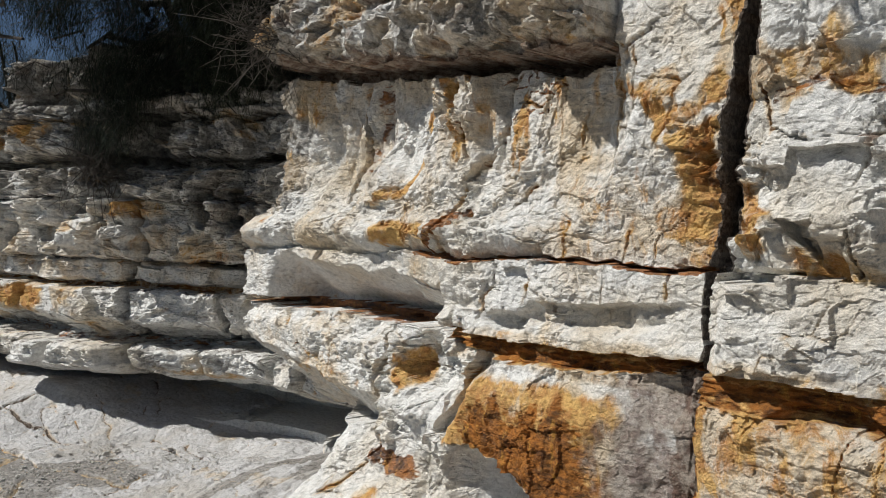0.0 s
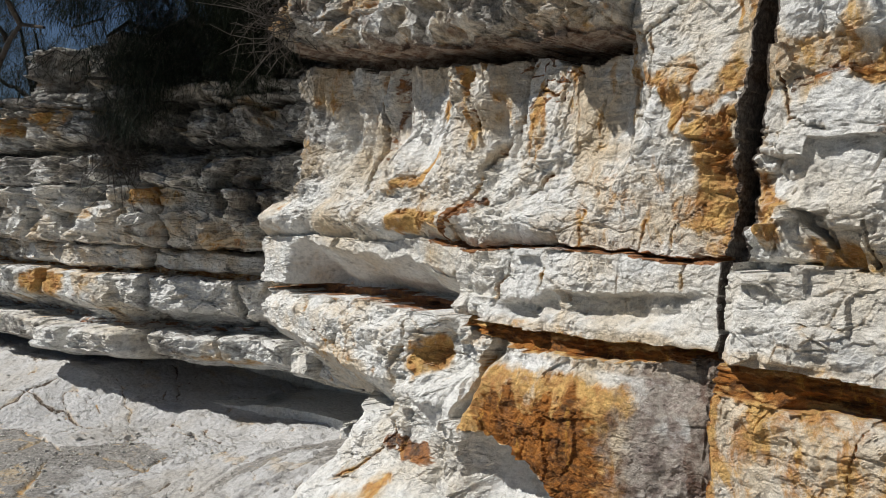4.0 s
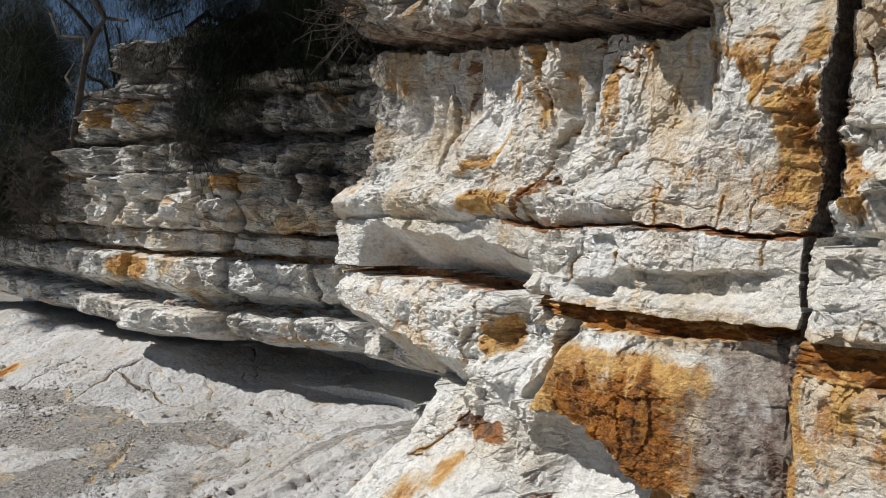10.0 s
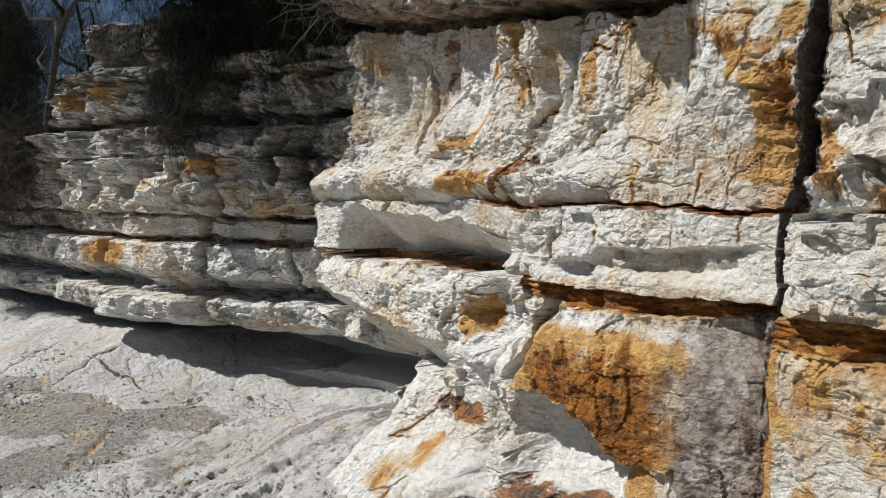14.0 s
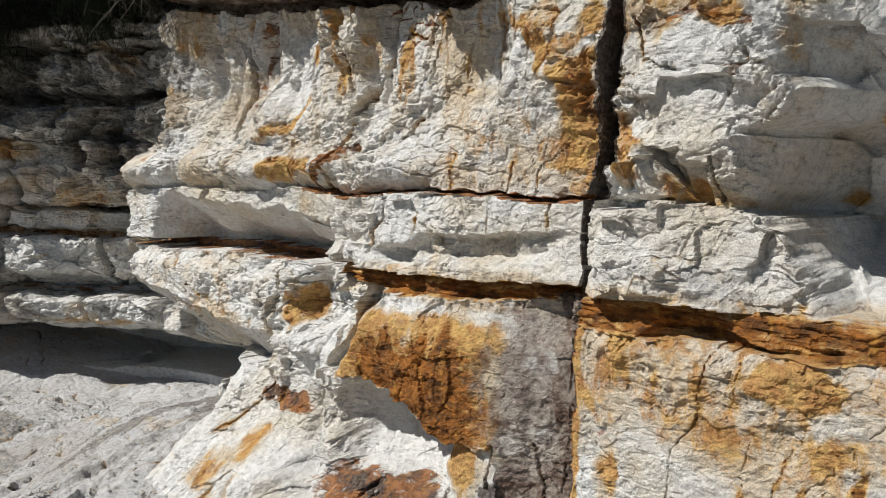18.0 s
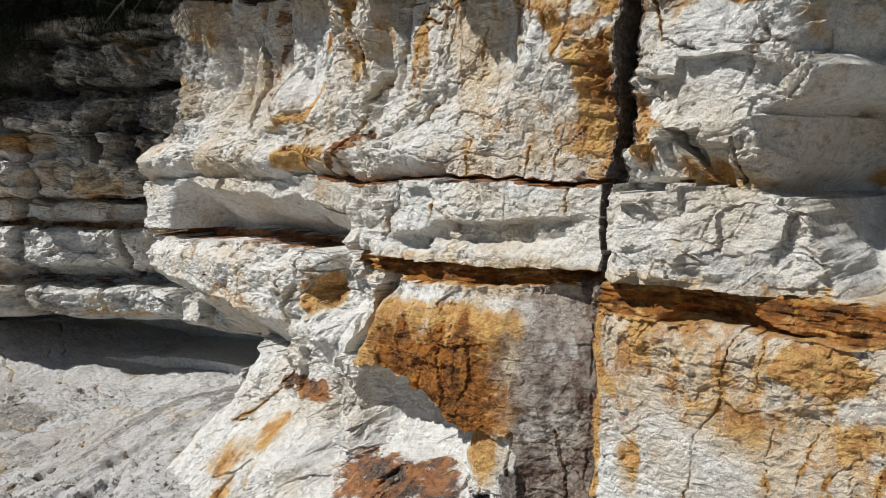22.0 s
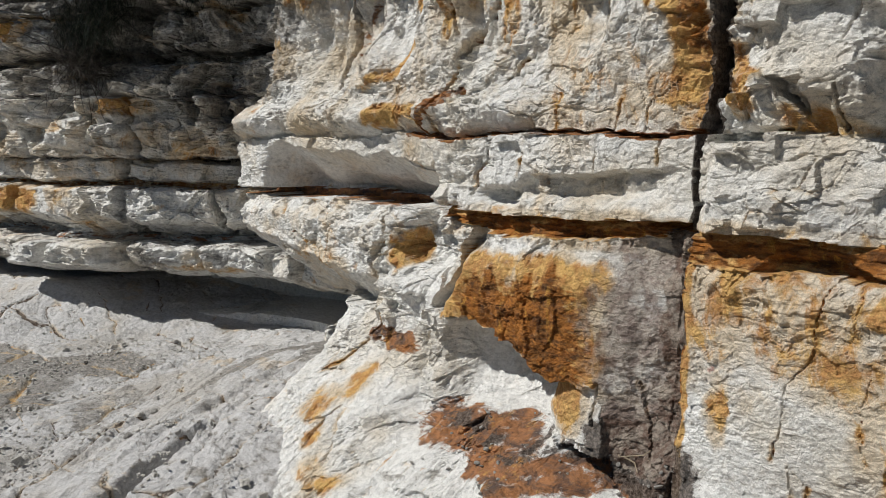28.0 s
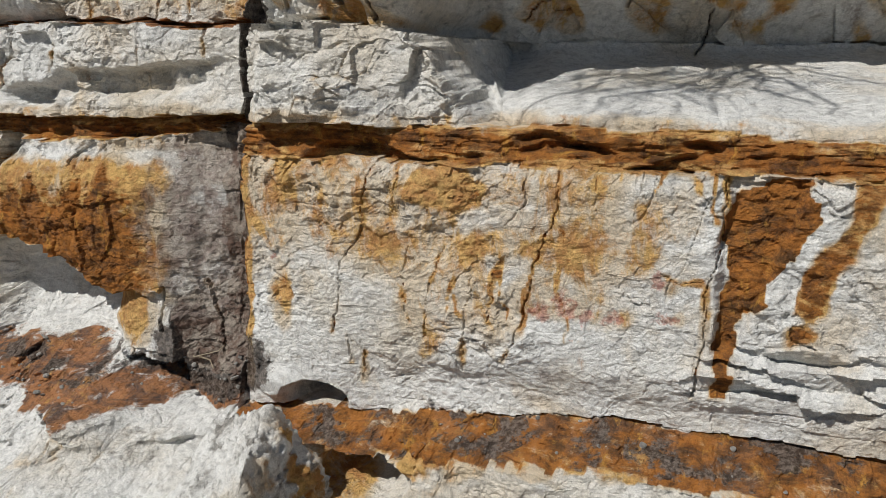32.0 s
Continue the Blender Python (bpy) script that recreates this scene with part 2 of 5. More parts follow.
def plain(name, a, b, scale, rough=0.85, bump=0.004):
    """Two tones mottled at two scales, with relief."""
    k = Nodes(name)
    p = k.place()
    n = k.math("ADD", k.math("MULTIPLY", k.noise(p, scale, 6, 0.7), 0.7), k.math("MULTIPLY", k.noise(p, scale * 9, 3), 0.3))
    tone = k.t.nodes.new("ShaderNodeObjectInfo").outputs["Random"]
    n = k.math("ADD", n, k.math("MULTIPLY", k.math("SUBTRACT", tone, 0.5), 0.25))
    k.put(k.out, "Base Color", k.mix(k.ramp(n, 0.32, 0.68), a, b))
    k.put(k.out, "Roughness", rough)
    k.put(k.out, "Specular IOR Level", 0.2)
    k.put(k.out, "Normal", k.add("ShaderNodeBump", Height=k.noise(p, scale * 4, 6, 0.7), Strength=0.8, Distance=bump * 4).outputs[0])
    return k.mat


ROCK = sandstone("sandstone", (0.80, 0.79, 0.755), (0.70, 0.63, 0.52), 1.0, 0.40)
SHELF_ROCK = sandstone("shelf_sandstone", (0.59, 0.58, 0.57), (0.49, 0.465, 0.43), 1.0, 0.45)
STONE = plain("loose_stone", (0.38, 0.36, 0.33), (0.68, 0.65, 0.60), 14, 0.9, 0.01)
BARK = plain("grey_bark", (0.05, 0.042, 0.036), (0.16, 0.14, 0.12), 30, 0.9, 0.006)
DRY = plain("dry_wood", (0.22, 0.17, 0.11), (0.42, 0.35, 0.25), 40, 0.8, 0.003)
NEEDLE = plain("she_oak_needles", (0.010, 0.015, 0.009), (0.028, 0.036, 0.018), 9, 0.9, 0.0005)
LITTER = plain("leaf_litter", (0.035, 0.028, 0.02), (0.11, 0.085, 0.055), 18, 0.95, 0.02)
GRASS = plain("dry_grass", (0.16, 0.13, 0.075), (0.34, 0.29, 0.19), 25, 0.8, 0.001)


# ---- the shape of the cliff: how far the rock stands out of the plane y = 0 ----
def crack_x(z):
    return np.interp(z, [0.3, 0.88, 1.25, 1.4, 1.56, 2.4, 3.2], [-0.01, 0.016, 0.014, 0.006, 0.018, 0.109, 0.193])


def crack_half(z):
    return 0.010 + 0.012 * ss(1.5, 1.62, z) + 0.010 * ss(1.85, 2.3, z)


CRACKS = []


def crack(half, deep, *pts):
    """A joint in the near wall: half its width, its depth and its course."""
    CRACKS.append((pts, half, deep))


# the three bays and the lip below them
crack(0.012, 0.14, (-2.07, 2.34), (-2.065, 2.22), (-2.03, 2.15), (-2.025, 2.0), (-2.057, 1.93), (-2.08, 1.82))
crack(0.011, 0.12, (-0.93, 2.30), (-1.0, 2.20), (-1.015, 2.10), (-1.053, 2.03), (-1.085, 1.965), (-1.128, 1.883))
crack(0.006, 0.05, (-1.128, 1.883), (-1.15, 1.80), (-1.231, 1.74), (-1.286, 1.69), (-1.302, 1.57))
crack(0.007, 0.06, (-1.268, 2.34), (-1.254, 2.23), (-1.19, 2.148), (-1.188, 2.05), (-1.15, 1.975))
crack(0.005, 0.04, (-1.168, 2.37), (-1.175, 2.22), (-1.19, 2.105))
crack(0.009, 0.05, (-0.775, 1.842), (-0.82, 1.80), (-0.864, 1.775))
crack(0.006, 0.04, (-1.53, 1.70), (-1.54, 1.58))
crack(0.004, 0.02, (-1.39, 1.69), (-1.37, 1.58))
crack(0.004, 0.02, (-0.60, 1.70), (-0.59, 1.60), (-0.61, 1.57))
crack(0.004, 0.02, (-0.30, 1.67), (-0.33, 1.57))
crack(0.005, 0.03, (-1.55, 2.37), (-1.42, 2.30), (-1.30, 2.24))
crack(0.004, 0.03, (-0.70, 2.20), (-0.74, 2.08), (-0.76, 1.98))
crack(0.004, 0.02, (-0.55, 2.12), (-0.57, 2.0))
crack(0.004, 0.03, (-0.66, 2.24), (-0.79, 2.17), (-0.92, 2.19))
# white bed
crack(0.006, 0.04, (-0.95, 1.55), (-0.932, 1.46), (-0.979, 1.41), (-0.993, 1.31))
crack(0.005, 0.03, (-0.734, 1.478), (-0.77, 1.45), (-0.761, 1.40))
crack(0.004, 0.02, (-0.12, 1.53), (-0.13, 1.46))
# lower blocks
crack(0.018, 0.20, (-1.66, 1.22), (-1.645, 1.08), (-1.74, 0.985), (-1.725, 0.86), (-1.72, 0.72))
crack(0.005, 0.04, (-1.57, 0.72), (-1.62, 0.60), (-1.72, 0.50), (-1.80, 0.44))
crack(0.007, 0.05, (-0.30, 0.68), (-0.315, 0.60), (-0.32, 0.52))
crack(0.005, 0.03, (-0.17, 0.70), (-0.13, 0.58), (-0.10, 0.45))
crack(0.003, 0.015, (-2.6, 1.18), (-2.5, 1.05), (-2.3, 0.98))
# the block right of the joint
crack(0.0026, 0.0119, (0.485, 1.13), (0.447, 1.02), (0.442, 0.93), (0.377, 0.84), (0.37, 0.71), (0.342, 0.61))
crack(0.0023, 0.0099, (0.39, 0.60), (0.40, 0.51))
crack(0.0023, 0.0099, (0.41, 0.58), (0.448, 0.553), (0.436, 0.44))
crack(0.0026, 0.0109, (1.041, 1.15), (1.045, 1.04), (1.016, 0.973), (0.979, 0.856), (0.944, 0.67), (0.90, 0.58))
crack(0.0026, 0.0139, (1.473, 1.15), (1.477, 0.99), (1.447, 0.836), (1.449, 0.71), (1.431, 0.54))
crack(0.0020, 0.0079, (0.557, 1.14), (0.555, 1.05), (0.535, 0.95))
crack(0.0020, 0.0079, (0.80, 0.82), (0.772, 0.63), (0.773, 0.52))
crack(0.0020, 0.0079, (0.70, 0.90), (0.665, 0.76), (0.66, 0.62))
crack(0.0023, 0.0099, (0.955, 1.14), (0.949, 1.04), (0.90, 0.99))
crack(0.0020, 0.0079, (1.141, 1.15), (1.153, 1.04))
crack(0.0020, 0.0069, (1.267, 1.15), (1.27, 1.08))
crack(0.0020, 0.0069, (1.388, 1.15), (1.42, 1.10), (1.46, 1.05))
crack(0.0018, 0.0059, (0.60, 0.90), (0.58, 0.80), (0.60, 0.66))
crack(0.0018, 0.0059, (0.86, 0.95), (0.865, 0.80), (0.85, 0.70))
crack(0.0018, 0.0059, (1.45, 0.88), (1.38, 0.86), (1.33, 0.88))
crack(0.0018, 0.0059, (0.30, 1.13), (0.26, 1.135), (0.38, 1.125))
# upper rock right of the joint
crack(0.006, 0.04, (1.388, 1.62), (1.372, 1.51), (1.345, 1.47))
crack(0.004, 0.03, (1.12, 1.62), (1.2, 1.75), (1.16, 1.86), (1.05, 2.0))
crack(0.004, 0.025, (0.78, 1.58), (0.9, 1.68), (1.02, 1.72))
crack(0.005, 0.04, (0.443, 1.67), (0.45, 1.63), (0.459, 1.56))
crack(0.004, 0.025, (0.18, 2.1), (0.22, 1.96), (0.34, 1.93))
crack(0.004, 0.02, (-0.30, 2.30), (-0.28, 2.12), (-0.31, 2.02))
crack(0.003, 0.015, (-0.20, 1.57), (-0.17, 1.66), (-0.07, 1.72))


def roof_z(x):
    return 2.30 + 0.12 * np.clip(-0.43 - x, 0, 3)


def step_out(x):
    """How far the cliff beyond the corner stands out."""
    return np.interp(x, [-14, -9, -8, -6.8, -5.9, -5, -4.3, -3.72, -3.3, -3.16], [2.6, 1.5, 1.22, 0.95, 0.80, 0.58, 0.22, -0.28, -0.42, -0.3])


def top_z(x):
    return np.interp(x, [-14, -9, -7.5, -6.7, -6.1, -5.2, -3.4, -2.6, -0.5, 3.5], [1.6, 1.75, 2.0, 2.25, 2.75, 2.92, 2.9, 2.86, 3.0, 3.1])


# beds of the cliff beyond the corner: from, to, stand-out, length of its blocks, seed
BEDS = [
    (-0.2, 0.27, -0.25, 9.0, 1), (0.27, 0.56, -0.95, 9.0, 2), (0.56, 0.82, 0.06, 0.55, 3), (0.82, 0.86, -0.26, 9.0, 4),
    (0.86, 1.215, 0.05, 0.62, 5), (1.215, 1.255, -0.20, 9.0, 6), (1.255, 1.42, -0.08, 0.9, 7), (1.42, 1.86, 0.0, 0.40, 8),
    (1.86, 2.09, 0.05, 0.24, 10), (2.09, 2.17, -0.30, 9.0, 11), (2.17, 2.44, -0.06, 0.55, 12), (2.44, 2.50, 0.04, 0.8, 13), (2.50, 2.60, 0.0, 0.6, 15), (2.60, 4.5, -0.22, 0.24, 14),
]


def column(x, size, seed):
    """Which block of a bed: cells of uneven length along x, and the distance to the next joint."""
    u = x / size
    i = np.floor(u)
    lo = i + 0.35 * (lattice(i, i * 0, seed) - 0.5)
    hi = i + 1 + 0.35 * (lattice(i + 1, i * 0, seed) - 0.5)
    idx = np.where(u < lo, i - 1, np.where(u >= hi, i + 1, i))
    return idx, np.minimum(np.abs(u - lo), np.abs(u - hi)) * size


def along(x):
    """Way along the cliff beyond the corner, so that its blocks keep their length where it turns."""
    node = np.linspace(-14, -2, 1200)
    way = np.concatenate([[0], np.cumsum(np.hypot(np.diff(node), np.diff(step_out(node))))])
    return np.interp(x, node, way)


def facing(x):
    """Which way the cliff beyond the corner faces: parts along x and outward."""
    node = np.linspace(-14, -2, 1200)
    slope = np.convolve(np.gradient(step_out(node), node), np.ones(31) / 31, "same")
    slope = np.interp(x, node, slope)
    size = np.hypot(slope, 1)
    return -slope / size, 1 / size


def far_cliff(x, z, zw):
    zw = zw + 0.030 * fbm(along(x) * 1.3, z * 1.5, 3, 210) + 0.014 * fbm(along(x) * 5, z * 5, 2, 211)
    w, ids, dirt = np.zeros(x.shape), np.zeros(x.shape, int), np.zeros(x.shape)
    xs = along(x) + 0.10 * fbm(x * 2, z * 4, 3, 200)
    for k, (z0, z1, out, size, seed) in enumerate(BEDS):
        inside = (zw > z0) & (zw <= z1)
        idx, gap = column(xs, size, seed)
        val = lattice(idx, idx * 0, seed + 77)
        jut = out + ((0.22 if z0 > 1.4 else 0.12) * (val - 0.5) if size < 2 else 0.0)
        t = (zw - z0) / (z1 - z0)
        rim = np.minimum(np.minimum(t, 1 - t) * (z1 - z0), gap)
        round_ = -0.06 * (1 - ss(0.0, 0.028, rim))
        joint = -0.26 * (1 - ss(0.008, 0.034, gap)) if size < 2 else 0.0
        under = -0.24 * ss(0.45, 0.05, t) if k in (2, 4) else 0.0
        lean = 0.05 * (lattice(idx, idx * 0 + 3, seed) - 0.5) * (t - 0.5)
        w = np.where(inside, jut + (round_ + joint if size < 2 else 0.0) + under + lean, w)
        dirt = np.where(inside, (1 - ss(0.008, 0.028, rim)) * (size < 2) + 0.5 * (size > 2), dirt)
        ids = np.where(inside, 1000 * (k + 1) + (idx.astype(int) + 100 if size < 2 else 0), ids)
    # blocks and pockets that stand out among the rest: middle, half size, how far out
    for cx, cz, rx, rz, out in ((-4.82, 0.72, 0.40, 0.16, 0.17), (-5.27, 1.76, 0.20, 0.10, 0.12), (-4.84, 1.80, 0.12, 0.05, -0.32), (-4.80, 1.60, 0.19, 0.11, 0.12),
                                (-4.51, 1.64, 0.025, 0.20, -0.22), (-4.34, 1.63, 0.14, 0.20, 0.07), (-3.94, 1.82, 0.07, 0.16, -0.36), (-3.78, 1.80, 0.06, 0.14, -0.30)):
        w = w + out * boxy(xs - along(np.array(cx)), z, 0, cz, rx * 1.15, rz)
    for cx, cz, rx, rz, out in ((-4.04, 1.55, 0.05, 0.10, 0.15), (-3.86, 1.72, 0.025, 0.13, 0.10), (-3.83, 1.44, 0.16, 0.06, -0.10), (-5.2, 2.32, 0.52, 0.13, 0.11),
                                (-5.86, 2.34, 0.08, 0.15, -0.42), (-4.32, 2.32, 0.16, 0.20, -0.36), (-4.0, 2.28, 0.06, 0.14, 0.12), (-3.80, 2.30, 0.07, 0.15, 0.13), (-5.91, 1.08, 0.04, 0.10, -0.25)):
        w = w + out * boxy(xs - along(np.array(cx)), z, 0, cz, rx * 1.15, rz)
    for cx, cz, rx, rz, out in ((-5.70, 2.80, 0.10, 0.11, 0.16), (-5.47, 2.84, 0.05, 0.13, 0.20), (-5.36, 2.80, 0.03, 0.2, -0.3), (-5.05, 2.76, 0.22, 0.12, 0.16), (-3.95, 2.79, 0.09, 0.13, 0.20)):
        w = w + out * boxy(xs - along(np.array(cx)), z, 0, cz, rx * 1.15, rz)
    w = w + 0.10 * chips(xs * 5, z * 7, 212) * band(z, 1.80, 2.08, 0.03) + 0.06 * chips(xs * 9, z * 10, 213) * ss(1.40, 1.46, z)
    return step_out(x) + w, ids, dirt


def cliff(x, z):
    xw = x + 0.030 * fbm(x * 4, z * 4, 3, 11)
    zw = z + 0.020 * fbm(x * 3, z * 6, 3, 12) + 0.022 * fbm(x * 2.2 + 5, z * 2.5, 3, 13) * (z > 1.3) * (x < -0.35)
    left = x < crack_x(z)
    rowf = np.ones(x.shape)
    # upper block with its three bays under a roof of rock
    roof = roof_z(xw) + 0.05 * fbm(xw * 4, z * 0, 4, 3)
    swell = 1 + 1.3 * fbm(xw * 2.1, zw * 1.5, 3, 17)
    u = 0.02 + 0.07 * swell * band(zw, 1.60, 1.72, 0.06) - 0.03 * ss(1.60, 1.56, zw)
    shelf = ss(1.66, 2.12, zw)
    xb = xw + 0.02 * fbm(z * 6, z * 0 + 3, 3, 70)
    bay = np.interp(xb, [-2.92, -2.62, -2.38, -2.12, -2.06, -2.02, -1.97, -1.76, -1.50], [0.0, 0.10, 0.22, 0.20, 0.14, 0.14, 0.17, 0.14, 0.10])
    bay = np.where(xb > -1.50, np.interp(xb, [-1.50, -1.42, -1.32, -1.275, -1.235, -1.14, -1.10, -1.01, -0.96, -0.6, -0.46, -0.36], [0.10, 0.02, 0.03, 0.07, -0.01, 0.0, 0.12, 0.15, 0.08, 0.07, 0.09, 0.0]), bay)
    bay = bay * (1.0 + 0.45 * fbm(xw * 6, zw * 1.5, 3, 15))
    u = u - bay * shelf + 0.022 * (chips(xw * 5, zw * 2.2, 71) + 0.5 * chips(xw * 12, zw * 5, 72)) * shelf
    u = u + 0.03 * blob(xw, zw, -2.11, 2.03, 0.05, 0.17, 0.8) + 0.05 * blob(xw, zw, -2.35, 1.9, 0.12, 0.1, 0.9) + 0.07 * blob(xw, zw, -1.80, 1.93, 0.08, 0.10, 0.8)
    over = zw > roof
    u = np.where(over & (xw < -0.40), 0.09 + 0.05 * ss(0.02, 0.10, zw - roof) - 0.10 * ss(0.2, 0.5, zw - roof) + 0.08 * chips(xw * 2.4, zw * 5, 28) + 0.05 * chips(xw * 6, zw * 13, 29), u)
    rowf = np.where(over & (xw < -0.40), 1.7, rowf)
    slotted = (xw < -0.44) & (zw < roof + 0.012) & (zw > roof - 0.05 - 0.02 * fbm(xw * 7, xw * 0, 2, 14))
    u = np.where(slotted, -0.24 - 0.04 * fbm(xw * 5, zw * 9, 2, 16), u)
    pillar = 0.05 + 0.025 * np.sin(z * 7) + 0.02 * fbm(xw * 9, zw * 5, 2, 18)
    edge_p = np.interp(zw, [1.57, 1.70, 1.84, 2.0, 2.17, 2.3, 2.7], [-0.72, -0.56, -0.388, -0.315, -0.316, -0.37, -0.40])
    kp = ss(-0.05, 0.03, xw - edge_p - 0.02 * fbm(zw * 14, zw * 0, 2, 73))
    u = np.where(over & (xw < -0.40), u, u * (1 - kp) + pillar * kp)
    rowf = np.where((bay * shelf > 0.05) & ~over, 0.58, rowf)
    # white bed, hollowed out towards the corner
    bed = 0.06 + 0.035 * chips(xw * 6, zw * 8, 74) * ss(-0.45, -0.75, xw) + 0.02 * ss(1.34, 1.28, zw)
    brow_z = np.interp(xw, [-0.62, -0.32, -0.05], [1.40, 1.43, 1.448]) + 0.012 * fbm(xw * 16, xw * 0, 3, 75)
    lip_z = np.interp(xw, [-0.62, -0.32, -0.05], [1.322, 1.312, 1.34]) + 0.012 * fbm(xw * 13, xw * 0 + 4, 3, 76)
    deep = np.clip((brow_z - zw) / (brow_z - lip_z), -1, 2)
    bed = bed - (0.070 + 0.05 * fbm(xw * 7, zw * 9, 3, 91)) * ss(0.0, 0.22, deep) * (1 - ss(0.7, 1.08, deep)) * ss(-0.63, -0.55, xw + 0.06 * fbm(zw * 20, zw * 0, 2, 79)) * (1 - ss(-0.22, 0.0, xw))
    bed = bed - 0.07 * blob(xw, zw, -0.86, 1.315, 0.09, 0.03) - 0.05 * blob(xw, zw, -0.70, 1.345, 0.05, 0.03)
    crest = np.interp(xw, [-3.1, -2.66, -1.96, -1.68, -1.24], [1.45, 1.53, 1.49, 1.475, 1.42]) + 0.03 * fbm(xw * 5, xw * 0, 3, 24)
    hollow = 0.02 - np.minimum(1.55 * np.clip(crest - zw, 0, 1), 0.34) + 0.03 * chips(xw * 3, zw * 7, 25) * (zw > crest - 0.02)
    hollow = hollow - 0.05 * ss(0.0, 0.02, crest - 0.11 - zw + 0.02 * fbm(xw * 4, xw * 0, 2, 80)) * band(xw, -2.3, -1.3, 0.05)
    bed = np.where(xw < -1.24, hollow * (1 - ss(-2.70, -2.84, xw)) + 0.03 * ss(-2.70, -2.84, xw), bed)
    rowf = np.where((zw < 1.55) & (zw > 1.25) & (xw < -1.24), 0.55, rowf)
    rowf = np.where((zw < 1.55) & (zw > 1.25) & (xw > -1.24) & left, 0.62, rowf)
    rowf = np.where((zw < 1.43) & (zw > 1.27) & (xw > -0.62) & left, 0.45, rowf)
    lay = np.sin(z * 260 + 20 * fbm(x * 3, z * 3, 4, 8)) + 2.0 * fbm(x * 6, z * 60, 3, 9) + 1.6 * chips(x * 7, z * 60, 10)
    seam = 0.045 - 0.0035 * lay + 0.006 * chips(x * 6, z * 40, 34) - 0.06 * ss(0.16, 0.45, fbm(x * 2.6, z * 9, 3, 33)) - 0.025 * ss(1.225, 1.25, zw) + 0.03 * ss(1.20, 1.15, zw)
    # lower blocks
    sole = np.interp(xw, [-3.0, -2.8, -2.55, -2.0, -1.79], [0.84, 0.77, 0.66, 0.69, 0.76]) + 0.02 * fbm(xw * 6, xw * 0, 2, 81)
    keel = np.interp(xw, [-3.07, -2.5, -1.8], [1.05, 0.97, 0.88]) + 0.03 * fbm(xw * 5, xw * 0, 3, 82)
    a = 0.05 - 1.2 * np.clip(keel - zw, 0, 0.36) - 0.45 * ss(sole + 0.02, sole - 0.03, zw) - 0.06 * ss(1.12, 1.22, zw) - 0.03 * ss(-2.9, -3.1, xw)
    b = 0.04 - 0.16 * blob(xw, zw, -1.36, 1.06, 0.16, 0.12, 0.4) + 0.05 * ss(0.93, 0.86, zw) - 0.04 * ss(1.15, 1.23, zw) + 0.04 * chips(xw * 6, zw * 6, 83)
    edge_c = np.interp(zw, [0.80, 0.87, 1.0, 1.15], [-1.225, -1.22, -1.13, -1.04]) + 0.02 * fbm(zw * 12, zw * 0, 2, 84)
    c = 0.14 - 0.17 * (1 - ss(0.0, 0.16, xw - edge_c)) - 0.06 * ss(1.02, 1.15, zw) - 0.10 * ss(-0.4, -0.05, xw)
    c = c + 0.02 * fbm(xw * 9, zw * 4, 3, 19) + 0.012 * chips(xw * 8, zw * 5, 85) * ss(-0.35, -0.5, xw)
    rowf = np.where((xw > edge_c) & (zw < 1.16) & left & (zw > 0.5), 0.62 - 0.22 * ss(-0.6, -0.35, xw), rowf)
    clow = np.interp(xw, [-1.22, -0.967, -0.709, -0.575, -0.5, -0.31, -0.28, -0.22], [0.81, 0.806, 0.757, 0.675, 0.655, 0.66, 0.60, 0.2]) + 0.03 * fbm(xw * 15, xw * 0, 3, 86)
    under = -0.01 - 0.05 * ss(-1.1, -0.8, xw) - 0.05 * blob(xw, zw, -0.80, 0.68, 0.22, 0.10, 0.8) + 0.55 * np.clip(0.56 - zw, 0, 0.3)
    under = under + 0.13 * ss(-1.0, -1.14, xw)
    under = under + (0.03 * chips(xw * 9, zw * 9, 87) + 0.02 * chips(xw * 20, zw * 20, 88)) * ss(-0.98, -1.08, xw)
    chunk = 0.11 - 0.10 * ss(-0.42, -0.60, xw) + 0.2 * (0.66 - zw)
    cc = np.where(zw < clow, under, c)
    cc = np.where((zw < clow) & (xw > -0.60 + 0.35 * (zw - 0.43)) & (xw < -0.24) & (zw > 0.42), np.maximum(cc, chunk), cc)
    rowf = np.where((zw < clow) & (zw > 0.45) & (xw > -1.03) & (xw < -0.25), 0.22, rowf)
    low = np.where(xw < -1.69, a, np.where(xw < edge_c, b, cc))
    w = np.where(zw > 1.555, u, np.where(zw > 1.25, bed, low))
    w = np.where((zw > 1.548) & (zw < 1.562) & (xw > -1.3) & left, -0.03, w)
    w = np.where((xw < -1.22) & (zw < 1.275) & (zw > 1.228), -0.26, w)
    seam_lo = np.interp(xw, [-1.2, -1.06, -0.77, -0.42, -0.15, 0.02], [1.20, 1.183, 1.162, 1.182, 1.208, 1.235])
    seam_hi = np.interp(xw, [-1.2, -0.3, -0.09, 0.02], [1.252, 1.256, 1.265, 1.275])
    in_seam = (xw > -1.22) & (zw < seam_hi) & (zw > seam_lo)
    w = np.where(in_seam, seam - 0.02, w)
    rowf = np.where(in_seam | (~left & (zw < 1.25) & (zw > 1.15)), 0.25, rowf)
    # right of the joint
    nose = np.interp(zw, [1.5, 1.6, 1.75, 1.77, 1.86, 1.90, 2.3], [0.46, 0.51, 0.52, 0.62, 0.66, 0.58, 0.64]) + 0.03 * fbm(x * 8, z * 8, 2, 44)
